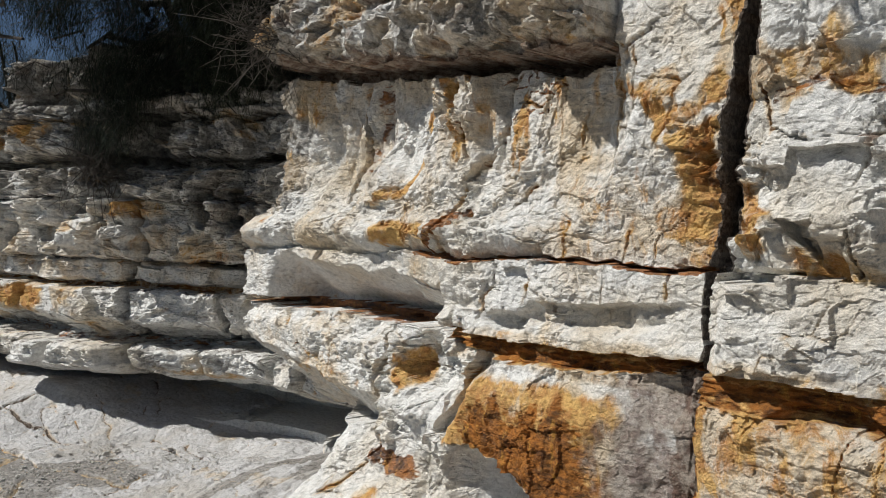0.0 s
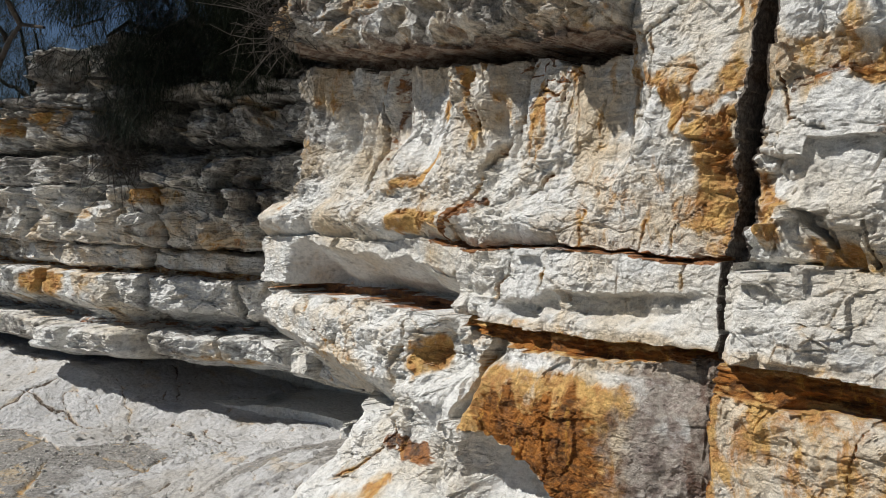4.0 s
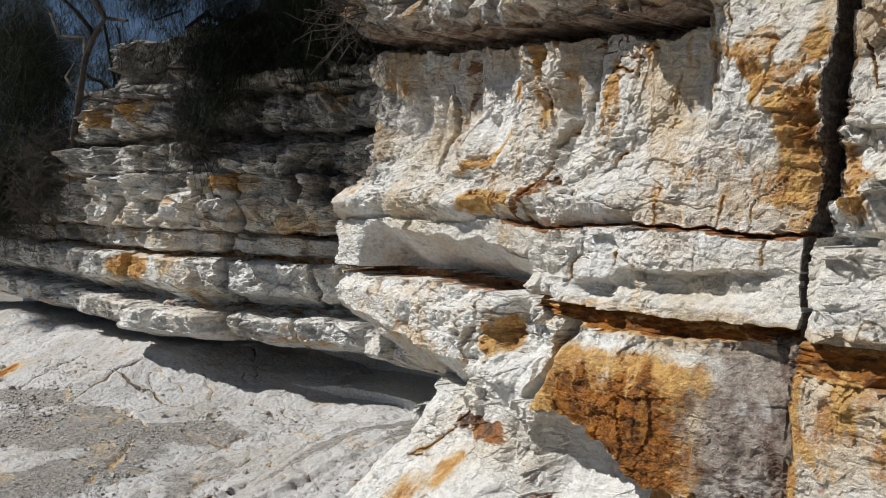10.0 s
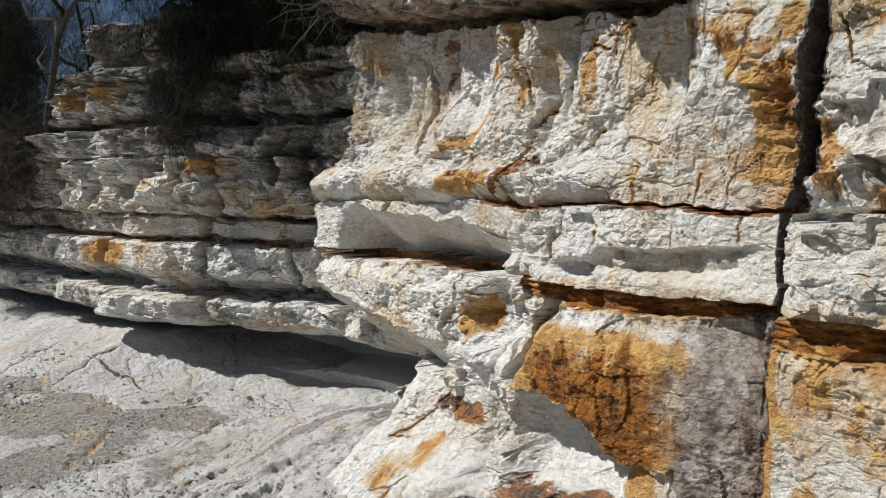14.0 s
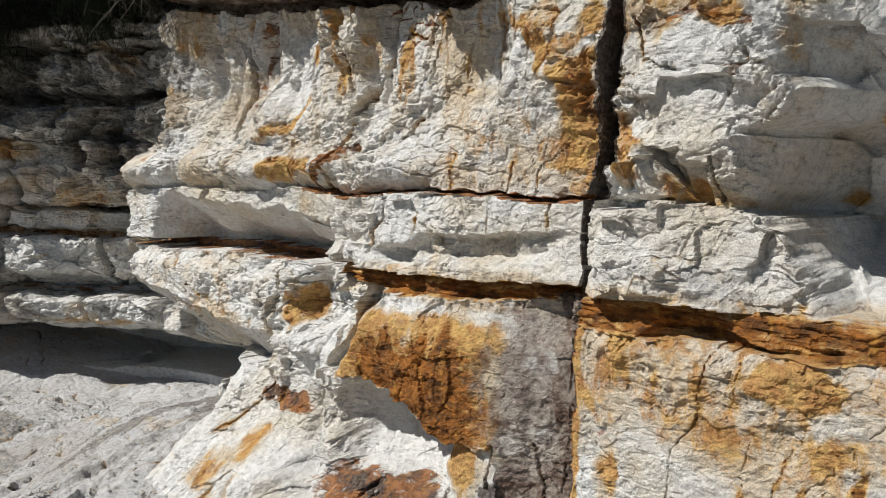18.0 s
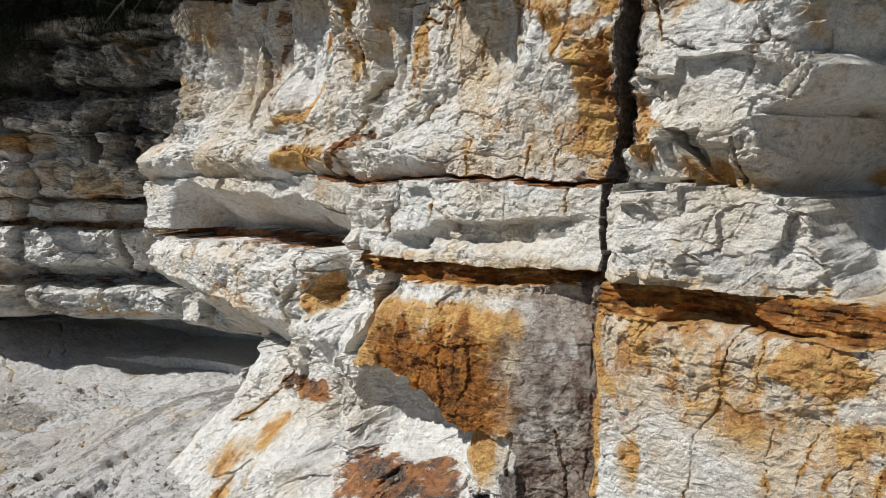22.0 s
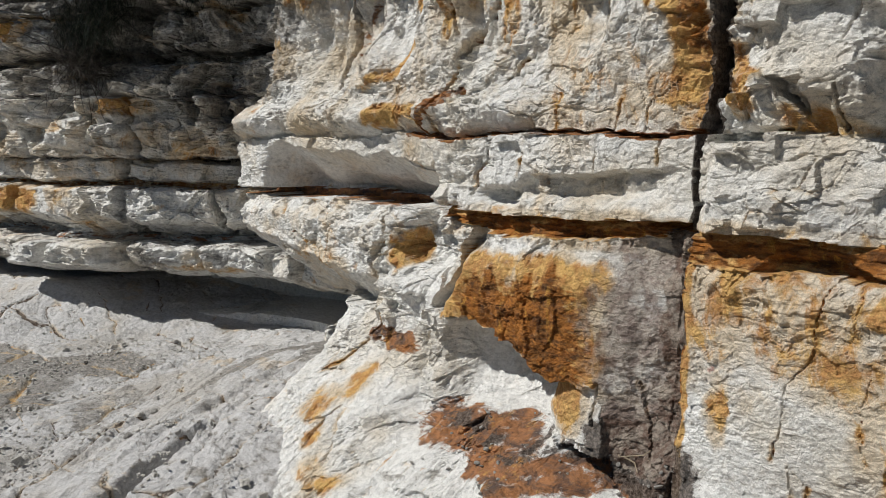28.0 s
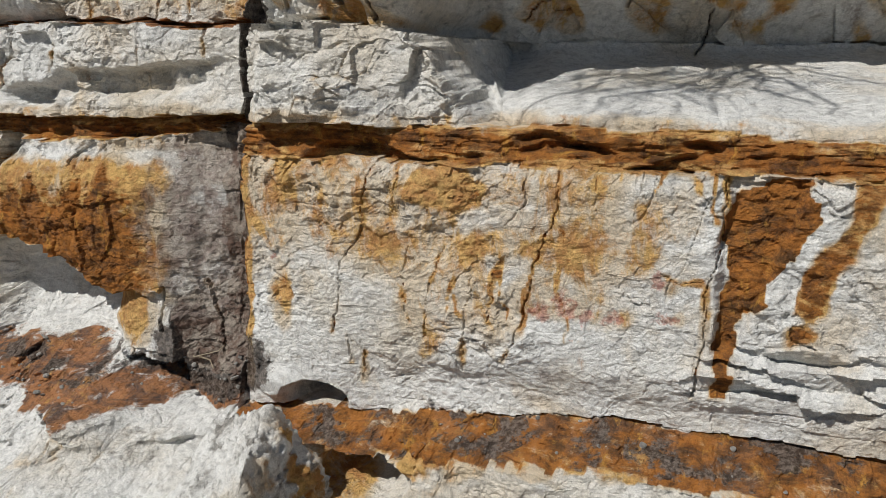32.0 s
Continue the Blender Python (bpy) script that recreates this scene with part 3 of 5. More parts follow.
    ur = 0.10 + 0.02 * fbm(xw * 5, zw * 4, 3, 45) + 0.045 * chips(xw * 6, zw * 6, 46) - 0.04 * ss(1.66, 1.56, zw)
    past = np.clip(xw - nose, 0, 3)
    ur = ur - 0.95 * np.clip(past, 0, 0.14) - 0.38 * np.clip(past - 0.14, 0, 3) - 0.95 * np.clip(2.0 - zw, 0, 0.7) * ss(0.0, 0.16, past)
    ur = ur - 0.06 * ss(0.30, 0.06, xw)
    slit = 0.247 + 0.87 * (1.709 - zw)
    ur = ur + 0.055 * band(xw, 0.10, slit, 0.006) * band(zw, 1.555, 1.72, 0.008) * (0.3 + 0.7 * ss(0.05, 0.30, xw))
    ur = ur - 0.10 * band(xw, slit, 0.36, 0.005) * band(zw, 1.59, 1.70, 0.008)
    ur = ur - 0.045 * band(xw, 0.36, 0.445, 0.006) * ss(1.665, 1.655, zw)
    eave = 1.545 - 0.035 * ss(0.4, 0.6, xw)
    run = xw + 0.62 * (zw - 1.25)
    r2 = 0.14 - 0.09 * ss(0.14, 0.0, xw) - 0.10 * ss(0.40, 0.66, run) - 0.33 * ss(0.73, 0.82, run) + 0.24 * ss(1.46, 1.24, zw) * ss(0.7, 0.9, run)
    brow = 0.10 - 0.133 - 0.38 * np.clip(xw - 0.64, 0, 3) - 0.47
    r2 = np.where(run > 0.84, brow - 0.02 + (0.07 - brow) * ss(1.50, 1.26, zw) - 0.10 * (1 - ss(0.86, 1.02, run)), r2)
    rowf = np.where((zw < eave) & (zw > 1.25) & (run > 0.80), 0.10, rowf)
    rowf = np.where((zw > eave) & (xw > nose + 0.05), 0.5, rowf)
    rr = 0.13 + 0.02 * xw - 0.03 * ss(0.05, 0.0, xw) - 0.03 * ss(1.10, 1.16, zw)
    rr = rr - 0.035 * (band(xw, 1.475, 1.68 - 0.35 * (1.15 - zw), 0.012) * ss(0.62, 0.72, zw))
    rr = rr - 0.035 * ss(0.60, 0.46, zw) * ss(0.3, 0.5, xw)
    rr = rr + 0.05 * chips(xw * 5, zw * 24, 51) * blob(xw, zw, 1.72, 0.62, 0.28, 0.09, 0.8)
    rr = rr - 0.20 * blob(xw, zw, 0.27, 0.36, 0.09, 0.055, 0.3) + 0.05 * blob(xw, zw, 0.14, 0.40, 0.07, 0.05)
    rowf = np.where(~left & (zw < 1.145), 0.46, rowf)
    rowf = np.where(~left & (zw < 0.58) & (zw > 0.4), 0.30, rowf)
    rlow = 0.31 + 0.10 * np.clip(xw, 0, 1.2) + 0.02 * np.clip(xw - 1.2, 0, 2)
    thick = 0.07 + 0.01 * np.clip(xw, 0, 2)
    ledge = 0.10 + 2.4 * np.clip(rlow - zw, 0, 0.2) - 0.0022 * lay + 0.012 * chips(x * 16, z * 50, 35) + 0.010 * fbm(x * 22, z * 40, 2, 36)
    below = 0.31 + 0.25 * np.clip(rlow - thick - zw, 0, 0.6) + 0.03 * fbm(x * 3, z * 4, 3, 55) - 0.22 * blob(xw, zw, 0.50, 0.22, 0.14, 0.065, 0.35)
    rr = np.where(zw < rlow, ledge, rr)
    rr = np.where(zw < rlow - thick, below, rr)
    rowf = np.where(~left & (zw < rlow), 0.7, rowf)
    r2 = np.where((zw > eave - 0.022) & (xw > 0.05) & (xw < 0.27), -0.06, r2)
    r2 = r2 + 0.03 * chips(xw * 7, zw * 11, 89) * (run < 0.80)
    right = np.where(zw > eave, ur, np.where(zw > 1.25, r2, np.where(zw > 1.15, seam + 0.030, rr)))
    w = np.where(left, w, right)
    # the foot that runs out onto the shelf
    brink = 0.50 - 0.15 * ss(-0.5, -0.1, xw)
    foot = -0.10 + 2.6 * np.clip(brink - zw, 0, 0.12) + 1.9 * np.clip(brink - 0.12 - zw, 0, 1) + 0.10 * fbm(x * 3, z * 6, 3, 21)
    foot = foot + 0.05 * band(zw, 0.22, 0.31, 0.02) * ss(-1.3, -1.1, xw)
    keep = ss(-2.25, -1.9, xw) * ss(0.12, -0.06, xw)
    side = ss(-1.32, -1.08, xw)
    flare = (0.05 + 0.75 * np.clip(0.72 - zw, 0, 0.3) + 1.2 * np.clip(0.5 - zw, 0, 1)) * (1 - side) + foot * side
    w = np.where((zw < 0.72) & left, np.maximum(w, w * (1 - keep) + keep * np.where(zw < 0.72 * (1 - side) + brink * side, flare, -9.0)), w)
    # main joint
    gap = np.abs(x - crack_x(z) - crack_half(z) + 0.006 * fbm(z * 9, z * 0, 2, 2))
    in_joint = (gap < crack_half(z)) & (z > 1.24)
    # earth fill; above z 1.5 the dark also covers the rim as painted shade
    dark_joint = (gap < crack_half(z) + 0.003 + 0.009 * ss(1.5, 1.62, z)) & (z > 1.24)
    w = np.where(in_joint, -0.03 + 0.02 * fbm(x * 30, z * 14, 3, 92) - 0.5 * ss(1.56, 1.72, z), w)
    w = np.where((x > crack_x(z) - 0.055) & (x < crack_x(z) + 0.004) & (z <= 1.24) & (z > 0.34), 0.03 + 0.02 * fbm(x * 30, z * 14, 3, 23), w)
    heap = 0.02 + 0.45 * np.clip(0.62 - z - 0.9 * np.abs(x - crack_x(z) + 0.03), 0, 1) + 0.02 * fbm(x * 18, z * 18, 3, 26)
    w = np.where(left & (x > -0.42) & (z < 0.66), np.maximum(w, heap), w)
    # the cliff beyond the corner
    col = np.searchsorted(x[0], -2.3)
    fw, ids, dirt = np.zeros(x.shape), np.zeros(x.shape, int), np.zeros(x.shape)
    fw[:, :col], ids[:, :col], dirt[:, :col] = far_cliff(x[:, :col], z[:, :col], zw[:, :col])
    edge = -3.12 + 0.08 * ss(1.2, 1.7, z) + 0.27 * ss(1.7, 1.85, z) + 0.10 * fbm(z * 5, z * 0, 4, 27)
    edge = edge + 0.40 * ss(1.0, 0.72, z)
    beyond = xw < edge
    w = np.where(beyond, fw, w)
    xc, zc = x + 0.012 * fbm(x * 22, z * 22, 2, 66), z + 0.012 * fbm(x * 22, z * 22, 2, 67)
    for pts, half, deep in CRACKS:
        ends = np.array(pts)
        c0, c1 = np.searchsorted(x[0], [ends[:, 0].min() - 0.08, ends[:, 0].max() + 0.08])
        r0, r1 = np.searchsorted(z[:, 0], [ends[:, 1].min() - 0.08, ends[:, 1].max() + 0.08])
        at = np.s_[r0:r1, c0:c1]
        w[at] -= np.where(beyond[at], 0.0, deep * (1 - ss(half * 0.3, half * 1.2, line_gap(xc[at], zc[at], pts))))
    # blocks of the near wall
    near = np.where(over & (xw < -0.40), 1, np.where(xw > -0.40, 4, np.where(xw < -1.21 + 0.48 * (zw - 1.56), 2, 3)))
    near = np.where(zw <= 1.555, np.where(xw < -1.24, 5, 6), near)
    near = np.where(zw <= 1.25, np.where(xw < -1.69, 9, np.where(xw < edge_c, 10, 11)), near)
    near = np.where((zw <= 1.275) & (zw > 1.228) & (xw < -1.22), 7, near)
    near = np.where(in_seam, 8, near)
    near = np.where((zw < clow) & (xw > -1.24) & (xw < -0.24), 12, near)
    near = np.where((zw < 0.72) & (xw < -1.24) & (xw > -2.2), 13, near)
    near = np.where((zw < 0.40), 14, near)
    onr = np.where(zw > eave, np.where(xw < nose, 20, 21), np.where(zw > 1.25, np.where(run > 0.82, 23, 22), np.where(zw > 1.15, 24, 25)))
    onr = np.where(onr == 25, np.where(xw > 1.46, 28, np.where(xw > 1.0, 27, np.where(xw > 0.34 + 0.25 * (zw - 0.6), 26, 25))), onr)
    onr = np.where((zw < rlow) & (zw <= 1.15), 29, onr)
    onr = np.where((zw < rlow - thick) & (zw <= 1.15), np.where(xw > 1.1, 31, 30), onr)
    near = np.where(left, near, onr)
    ids = np.where(beyond, ids, near)
    info = dict(joint=dark_joint, dirt=dirt * beyond, slotted=slotted & left & (zw > 1.56), xw=xw, zw=zw, left=left, beyond=beyond, rowf=np.where(beyond, 1.5 - 0.5 * (z < 1.43) - 0.7 * (z < 0.55), rowf), bay=bay * shelf, over=over, nose=nose, rlow=rlow, thick=thick, run=run, eave=eave, clow=clow)
    return w, ids, info


def veins(x, z, fx, fz, seed, thin):
    v = np.abs(grad(x * fx + 0.5 * fbm(x * fx, z * fz * 2, 2, seed + 9), z * fz, seed))
    return 1 - ss(thin * 0.3, thin, v)


def flakes(h, levels, sharp):
    """Turns a smooth field into thin steps, as where sheets of rock have come off."""
    v = h * levels
    lo = np.floor(v)
    return (lo + ss(0.5 - sharp, 0.5 + sharp, v - lo)) / levels


def rough(x, z, f):
    """Weathering on top of the large shape."""
    a = f["rowf"] * (0.36 + 0.85 * ss(-0.2, 0.35, fbm(x * 2.2, z * 2.4, 3, 39)))
    x = np.where(f["beyond"], along(x), x)
    q = x + 0.012 * fbm(x * 7, z * 7, 2, 301)
    r = z + 0.012 * fbm(x * 7, z * 7, 2, 302)
    n = a * 0.055 * flakes(fbm(q * 2.6, r * 3.6, 4, 40), 7, 0.16)
    n = n + a * 0.030 * flakes(fbm(q * 8, r * 13, 3, 41), 5, 0.18) * ss(-0.25, 0.15, fbm(x * 3.1, z * 2.7, 2, 42))
    c1, rim1 = chips(q * 4, r * 5, 71, True)
    c2, rim2 = chips(q * 9, r * 15, 77, True)
    n = n + a * (0.017 * c1 + 0.011 * c2)
    knob = np.abs(fbm(x * 15, z * 18, 3, 78))
    n = n + a * ss(-0.1, 0.3, fbm(x * 2.7, z * 3.3, 2, 43)) * 0.032 * (0.3 - knob)
    n = n + (0.3 + a) * 0.009 * chips(q * 26, r * 30, 79) * ss(-0.1, 0.2, fbm(x * 4.1, z * 3.7, 2, 45))
    n = n + f["beyond"] * np.where(z > 1.43, 0.09, 0.05) * (z > 0.53) * chips(q * 2.6, r * 4.2, 81)
    n = n + (0.35 + 0.65 * a) * (0.0022 * fbm(x * 9, z * 55, 2, 90) + 0.0085 * fbm(x * 38, z * 44, 3, 95))
    up = veins(x, z, 7.0, 1.6, 120, 0.016) * 0.7 * ss(0.14, 0.28, fbm(x * 1.7, z * 1.7, 2, 131))
    flat = veins(x, z, 1.2, 9.0, 150, 0.03) * 0.5 * ss(0.16, 0.30, fbm(x * 2.1, z * 1.9, 2, 132))
    keep = np.clip(a * 1.6, 0, 1)
    gate1, gate2 = ss(0.05, 0.2, fbm(x * 2.0, z * 2.3, 2, 135)), ss(0.12, 0.25, fbm(x * 2.6, z * 3.1, 2, 136))
    split = ss(0.5, 1.0, f["rowf"]) * np.maximum((1 - ss(0.01, 0.05, rim1)) * gate1, (1 - ss(0.02, 0.10, rim2)) * gate2 * 0.8)
    groove = keep * np.maximum(np.maximum(up, flat * 0.8), split)
    return n - 0.014 * groove, groove


def spacing(lo, hi, step):
    out = [lo]
    while out[-1] < hi:
        out.append(out[-1] + step(out[-1]))
    return np.array(out)


XS = spacing(-10.5, 3.0, lambda x: max(0.0041, 0.0019 * math.hypot(x - 1.36, 2.2) - 0.0006) if x > -7.2 else 0.035)
ZS = np.concatenate([np.arange(-0.05, 0.3, 0.009), np.arange(0.3, 1.65, 0.0047), np.arange(1.65, 2.45, 0.0062), np.arange(2.45, 3.2, 0.011)])


def mesh_of(name, verts, quads, mat, smooth=True):
    me = bpy.data.meshes.new(name)
    me.vertices.add(len(verts))
    me.vertices.foreach_set("co", np.ascontiguousarray(verts, dtype=np.float32).ravel())
    me.loops.add(quads.size)
    me.loops.foreach_set("vertex_index", np.ascontiguousarray(quads, dtype=np.int32).ravel())
    me.polygons.add(len(quads))
    n = quads.shape[1]
    me.polygons.foreach_set("loop_start", np.arange(0, quads.size, n, dtype=np.int32))
    me.polygons.foreach_set("use_smooth", np.full(len(quads), smooth))
    me.update(calc_edges=True)
    if mat:
        me.materials.append(mat)
    return me


def paint(me, name, rgb):
    at = me.attributes.new(name, "FLOAT_COLOR", "POINT")
    at.data.foreach_set("color", np.ascontiguousarray(np.concatenate([rgb, np.ones((len(rgb), 1))], 1), dtype=np.float32).ravel())


def grid_quads(rows, cols):
    idx = np.arange(rows * cols).reshape(rows, cols)
    return np.stack([idx[:-1, :-1], idx[:-1, 1:], idx[1:, 1:], idx[1:, :-1]], -1).reshape(-1, 4)


def solid(name, verts, quads, mat, layers, back):
    """One block: its face, and sides that run back into the rock."""
    used, inv = np.unique(quads, return_inverse=True)
    q = inv.reshape(quads.shape)
    v = verts[used]
    e = np.concatenate([q[:, [0, 1]], q[:, [1, 2]], q[:, [2, 3]], q[:, [3, 0]]])
    key = np.sort(e, 1)
    code = key[:, 0].astype(np.int64) * (len(v) + 1) + key[:, 1]
    _, first, count = np.unique(code, return_index=True, return_counts=True)
    rim = e[first[count == 1]]
    ends, inv2 = np.unique(rim, return_inverse=True)
    inv2 = inv2.reshape(rim.shape) + len(v)
    rear = v[ends] + np.array([0, back, 0])
    side = np.stack([rim[:, 1], rim[:, 0], inv2[:, 0], inv2[:, 1]], -1)
    me = mesh_of(name, np.concatenate([v, rear]), np.concatenate([q, side]), mat, False)
    for layer, rgb in layers.items():
        c = rgb[used]
        paint(me, layer, np.concatenate([c, c[ends]]))
    return me


# ---- the cliff ----
def cliff_layers(x, z, ids, f, groove):
    """Where iron stain, grey skin and earth lie on the rock, and some shade painted with them."""
    xw, zw, near = f["xw"], f["zw"], ~f["beyond"]
    q = x + 0.05 * fbm(x * 7, z * 7, 3, 401)
    r = z + 0.04 * fbm(x * 7, z * 7, 3, 402)
    drip = fbm(x * 14, z * 1.3, 3, 410)
    rust, ochre, rosy = np.zeros(x.shape), np.zeros(x.shape), np.zeros(x.shape)
    skin, earth, film = np.full(x.shape, 0.12), np.zeros(x.shape), np.zeros(x.shape)

    def lay(old, new_, amount=1.0):
        return np.maximum(old, new_ * amount)

    def bid(*names):
        return np.isin(ids, names) * 1.0

    course, wide = np.zeros(x.shape), np.zeros(x.shape)
    for pts, half, deep in CRACKS:
        ends = np.array(pts)
        c0, c1 = np.searchsorted(x[0], [ends[:, 0].min() - 0.08, ends[:, 0].max() + 0.08])
        r0, r1 = np.searchsorted(z[:, 0], [ends[:, 1].min() - 0.08, ends[:, 1].max() + 0.08])
        at = np.s_[r0:r1, c0:c1]
        gap = line_gap(x[at] + 0.012 * fbm(x[at] * 22, z[at] * 22, 2, 66), z[at] + 0.012 * fbm(x[at] * 22, z[at] * 22, 2, 67), pts)
        course[at] = np.maximum(course[at], 1 - ss(half * 0.4, half * 1.6, gap))
        wide[at] = np.maximum(wide[at], (0.75 if half > 0.005 else 0.5) * (1 - ss(half * 0.3, half * 1.1, gap)))
        ochre[at] = np.maximum(ochre[at], near[at] * (0.36 if half > 0.005 else 0.5) * (1 - ss(half, 0.022, gap)) * (0.5 + ss(-0.2, 0.2, fbm(x[at] * 9, z[at] * 9, 2, 68))))
    rust = lay(rust, near * course * (0.35 + 0.45 * ss(-0.2, 0.2, fbm(x * 6, z * 6, 2, 69))))
    # earth in the joint, its deep upper part darkened in place of shade
    earth = lay(earth, f["joint"] * 1.0, 1.0)
    earth = lay(earth, near * wide, 0.9)
    seam = bid(8, 24)
    rust, ochre = lay(rust, seam * (0.50 + 0.30 * band(zw, 1.175, 1.225, 0.015) + 0.3 * fbm(x * 4, z * 40, 3, 431))), lay(ochre, seam, 0.95)
    # the recessed gap left of the seam, coloured very dark brown
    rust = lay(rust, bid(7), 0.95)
    rust, ochre = lay(rust, bid(29), 0.72), lay(ochre, bid(29), 0.7)
    earth = lay(earth, bid(29) * (0.45 + 0.7 * fbm(x * 8, z * 22, 3, 430)), 0.9)
    rust = lay(rust, near * (np.abs(zw - 1.553) < 0.013) * (x > -1.5) * (x < crack_x(z) + 0.02), 0.72)
    ochre = lay(ochre, near * band(zw, 1.13, 1.29, 0.02) * (x > -1.2), 0.42)
    # the stained block under the seam
    rust = lay(rust, bid(11) * band(q, -1.02, -0.34, 0.14) * band(r + 0.1 * drip, 0.60, 1.02, 0.08), 0.80)
    ochre = lay(ochre, bid(11) * band(q, -1.14, -0.28, 0.06) * band(r, 0.62, 1.10, 0.05), 0.85)
    film = lay(film, bid(11) * ss(-0.58, -0.22, q + 0.12 * drip), 0.72)
    skin = lay(skin, bid(11) * ss(0.98, 1.1, r) * ss(-0.7, -0.95, q), 0.55)
    earth = lay(earth, near * band(q, crack_x(z) - 0.11, crack_x(z) + 0.006, 0.02) * band(z, 0.36, 1.24, 0.02), 0.95)
    earth = lay(earth, near * blob(q, r, -0.12, 0.45, 0.25, 0.14, 0.4), 0.95)
    ochre = lay(ochre, bid(12) * blob(q, r, -0.46, 0.58, 0.12, 0.10, 0.5), 0.85)
    film = lay(film, bid(12) * blob(q, r, -0.95, 0.70, 0.12, 0.06, 0.5), 0.5)
    rust = lay(rust, near * f["left"] * blob(q, r, -0.80, 0.385, 0.36, 0.075, 0.35), 0.78)
    rust = lay(rust, near * f["left"] * band(q, -0.75, 0.02, 0.05) * band(r, 0.29, 0.39, 0.02), 0.75)
    earth = lay(earth, near * f["left"] * blob(q, r, -0.66, 0.40, 0.42, 0.06, 0.5) * (0.6 + fbm(x * 9, z * 18, 3, 432)), 0.8)
    rust = lay(rust, near * blob(q, r, -1.45, 0.635, 0.19, 0.05, 0.5), 0.85)
    for cx, cz, rx, rz in ((-1.50, 0.46, 0.07, 0.09), (-1.62, 0.35, 0.10, 0.07), (-1.50, 0.26, 0.06, 0.05), (-1.30, 0.16, 0.14, 0.05)):
        ochre = lay(ochre, near * blob(q, r, cx, cz, rx, rz, 0.6), 0.72)
    ochre = lay(ochre, bid(10) * blob(q, r, -1.52, 1.03, 0.09, 0.10, 0.5), 0.85)
    ochre = lay(ochre, bid(9) * blob(q, r, -2.2, 0.92, 0.35, 0.08, 0.6), 0.55)
    # upper wall
    ochre = lay(ochre, near * band(q, -0.11, crack_x(z), 0.03) * band(r, 1.64, 2.02, 0.03), 0.92)
    rust = lay(rust, near * band(q, -0.07, crack_x(z), 0.02) * band(r, 1.80, 2.0, 0.03), 0.55)
    ochre = lay(ochre, bid(4) * ss(0.05, 0.35, fbm(x * 5, z * 4, 3, 420)), 0.72)
    ochre = lay(ochre, near * blob(q, r, -1.58, 1.65, 0.20, 0.065, 0.4), 0.85)
    rust = lay(rust, near * (line_gap(q, r, [(-1.10, 1.75), (-1.30, 1.69), (-1.36, 1.58)]) < 0.022), 0.7)
    ochre = lay(ochre, near * (1 - ss(0.01, 0.05, line_gap(q, r, [(-1.52, 2.2), (-1.50, 2.0), (-1.62, 1.88), (-1.85, 1.78)]))), 0.8)
    ochre = lay(ochre, near * (1 - ss(0.01, 0.06, line_gap(q, r, [(-1.36, 2.4), (-1.26, 2.2), (-1.2, 2.0)]))), 0.75)
    rust = lay(rust, near * (1 - ss(0.02, 0.07, line_gap(q, r, [(-1.92, 2.36), (-1.96, 2.1), (-1.97, 1.9)]))), 0.55)
    film = lay(film, near * band(q, -2.0, -1.3, 0.1) * band(r, 2.05, 2.5, 0.1) * ss(-0.2, 0.3, drip), 0.6)
    ochre = lay(ochre, bid(3) * ss(-0.05, 0.3, drip) * ss(1.75, 1.95, z), 0.62)
    f1, f2 = cells(q * 10, r * 9, 440)[:2]
    web = 1 - ss(0.03, 0.13, f2 - f1)
    rust = lay(rust, near * band(q, -1.04, -0.66, 0.04) * band(r, 2.1, 2.36, 0.04) * web, 0.95)
    earth = lay(earth, near * band(q, -1.04, -0.68, 0.05) * band(r, 2.08, 2.34, 0.05) * web, 0.62)
    # brown band along the lower edge of the roof slab
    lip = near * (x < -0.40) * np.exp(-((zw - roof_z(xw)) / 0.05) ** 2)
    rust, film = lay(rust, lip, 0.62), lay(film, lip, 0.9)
    ochre = lay(ochre, near * blob(q, r, -2.55, 2.42, 0.14, 0.2, 0.5), 0.55)
    skin = lay(skin, bid(1) * (0.64 + 0.3 * fbm(x * 2.5, z * 3, 3, 445)))
    film = lay(film, bid(1) * ss(0.0, 0.3, fbm(x * 4, z * 7, 3, 446)), 0.6)
    # the slot below the roof slab, coloured dark
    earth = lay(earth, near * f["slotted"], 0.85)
    skin = lay(skin, near * ss(-2.40, -2.70, q) * ss(1.6, 1.9, z), 0.74)
    skin = lay(skin, bid(4) + bid(20), 0.36)
    skin = lay(skin, bid(21), 0.26)
    film = lay(film, bid(21) * ss(0.0, 0.3, fbm(x * 3, z * 3, 3, 450)), 0.42)
    ochre = lay(ochre, bid(20, 21) * ss(0.12, 0.4, fbm(x * 4, z * 4, 3, 460)), 0.66)
    rust = lay(rust, near * (1 - ss(0.01, 0.035, line_gap(q, r, [(0.24, 2.06), (0.36, 2.1), (0.50, 2.05)]))), 0.6)
    skin = lay(skin, bid(2, 3) * band(z, 1.57, 1.78, 0.04), 0.34)
    skin = lay(skin, bid(5), 0.30)
    skin = lay(skin, bid(9, 10), 0.26)
    skin = lay(skin, bid(13, 14), 0.36)
    # the block right of the joint
    ochre = lay(ochre, near * ~f["left"] * band(x, crack_x(z), crack_x(z) + 0.045, 0.012) * band(z, 0.36, 1.16, 0.02), 0.95)
    rust = lay(rust, near * ~f["left"] * band(x, crack_x(z), crack_x(z) + 0.02, 0.008) * band(z, 0.36, 1.16, 0.02), 0.6)
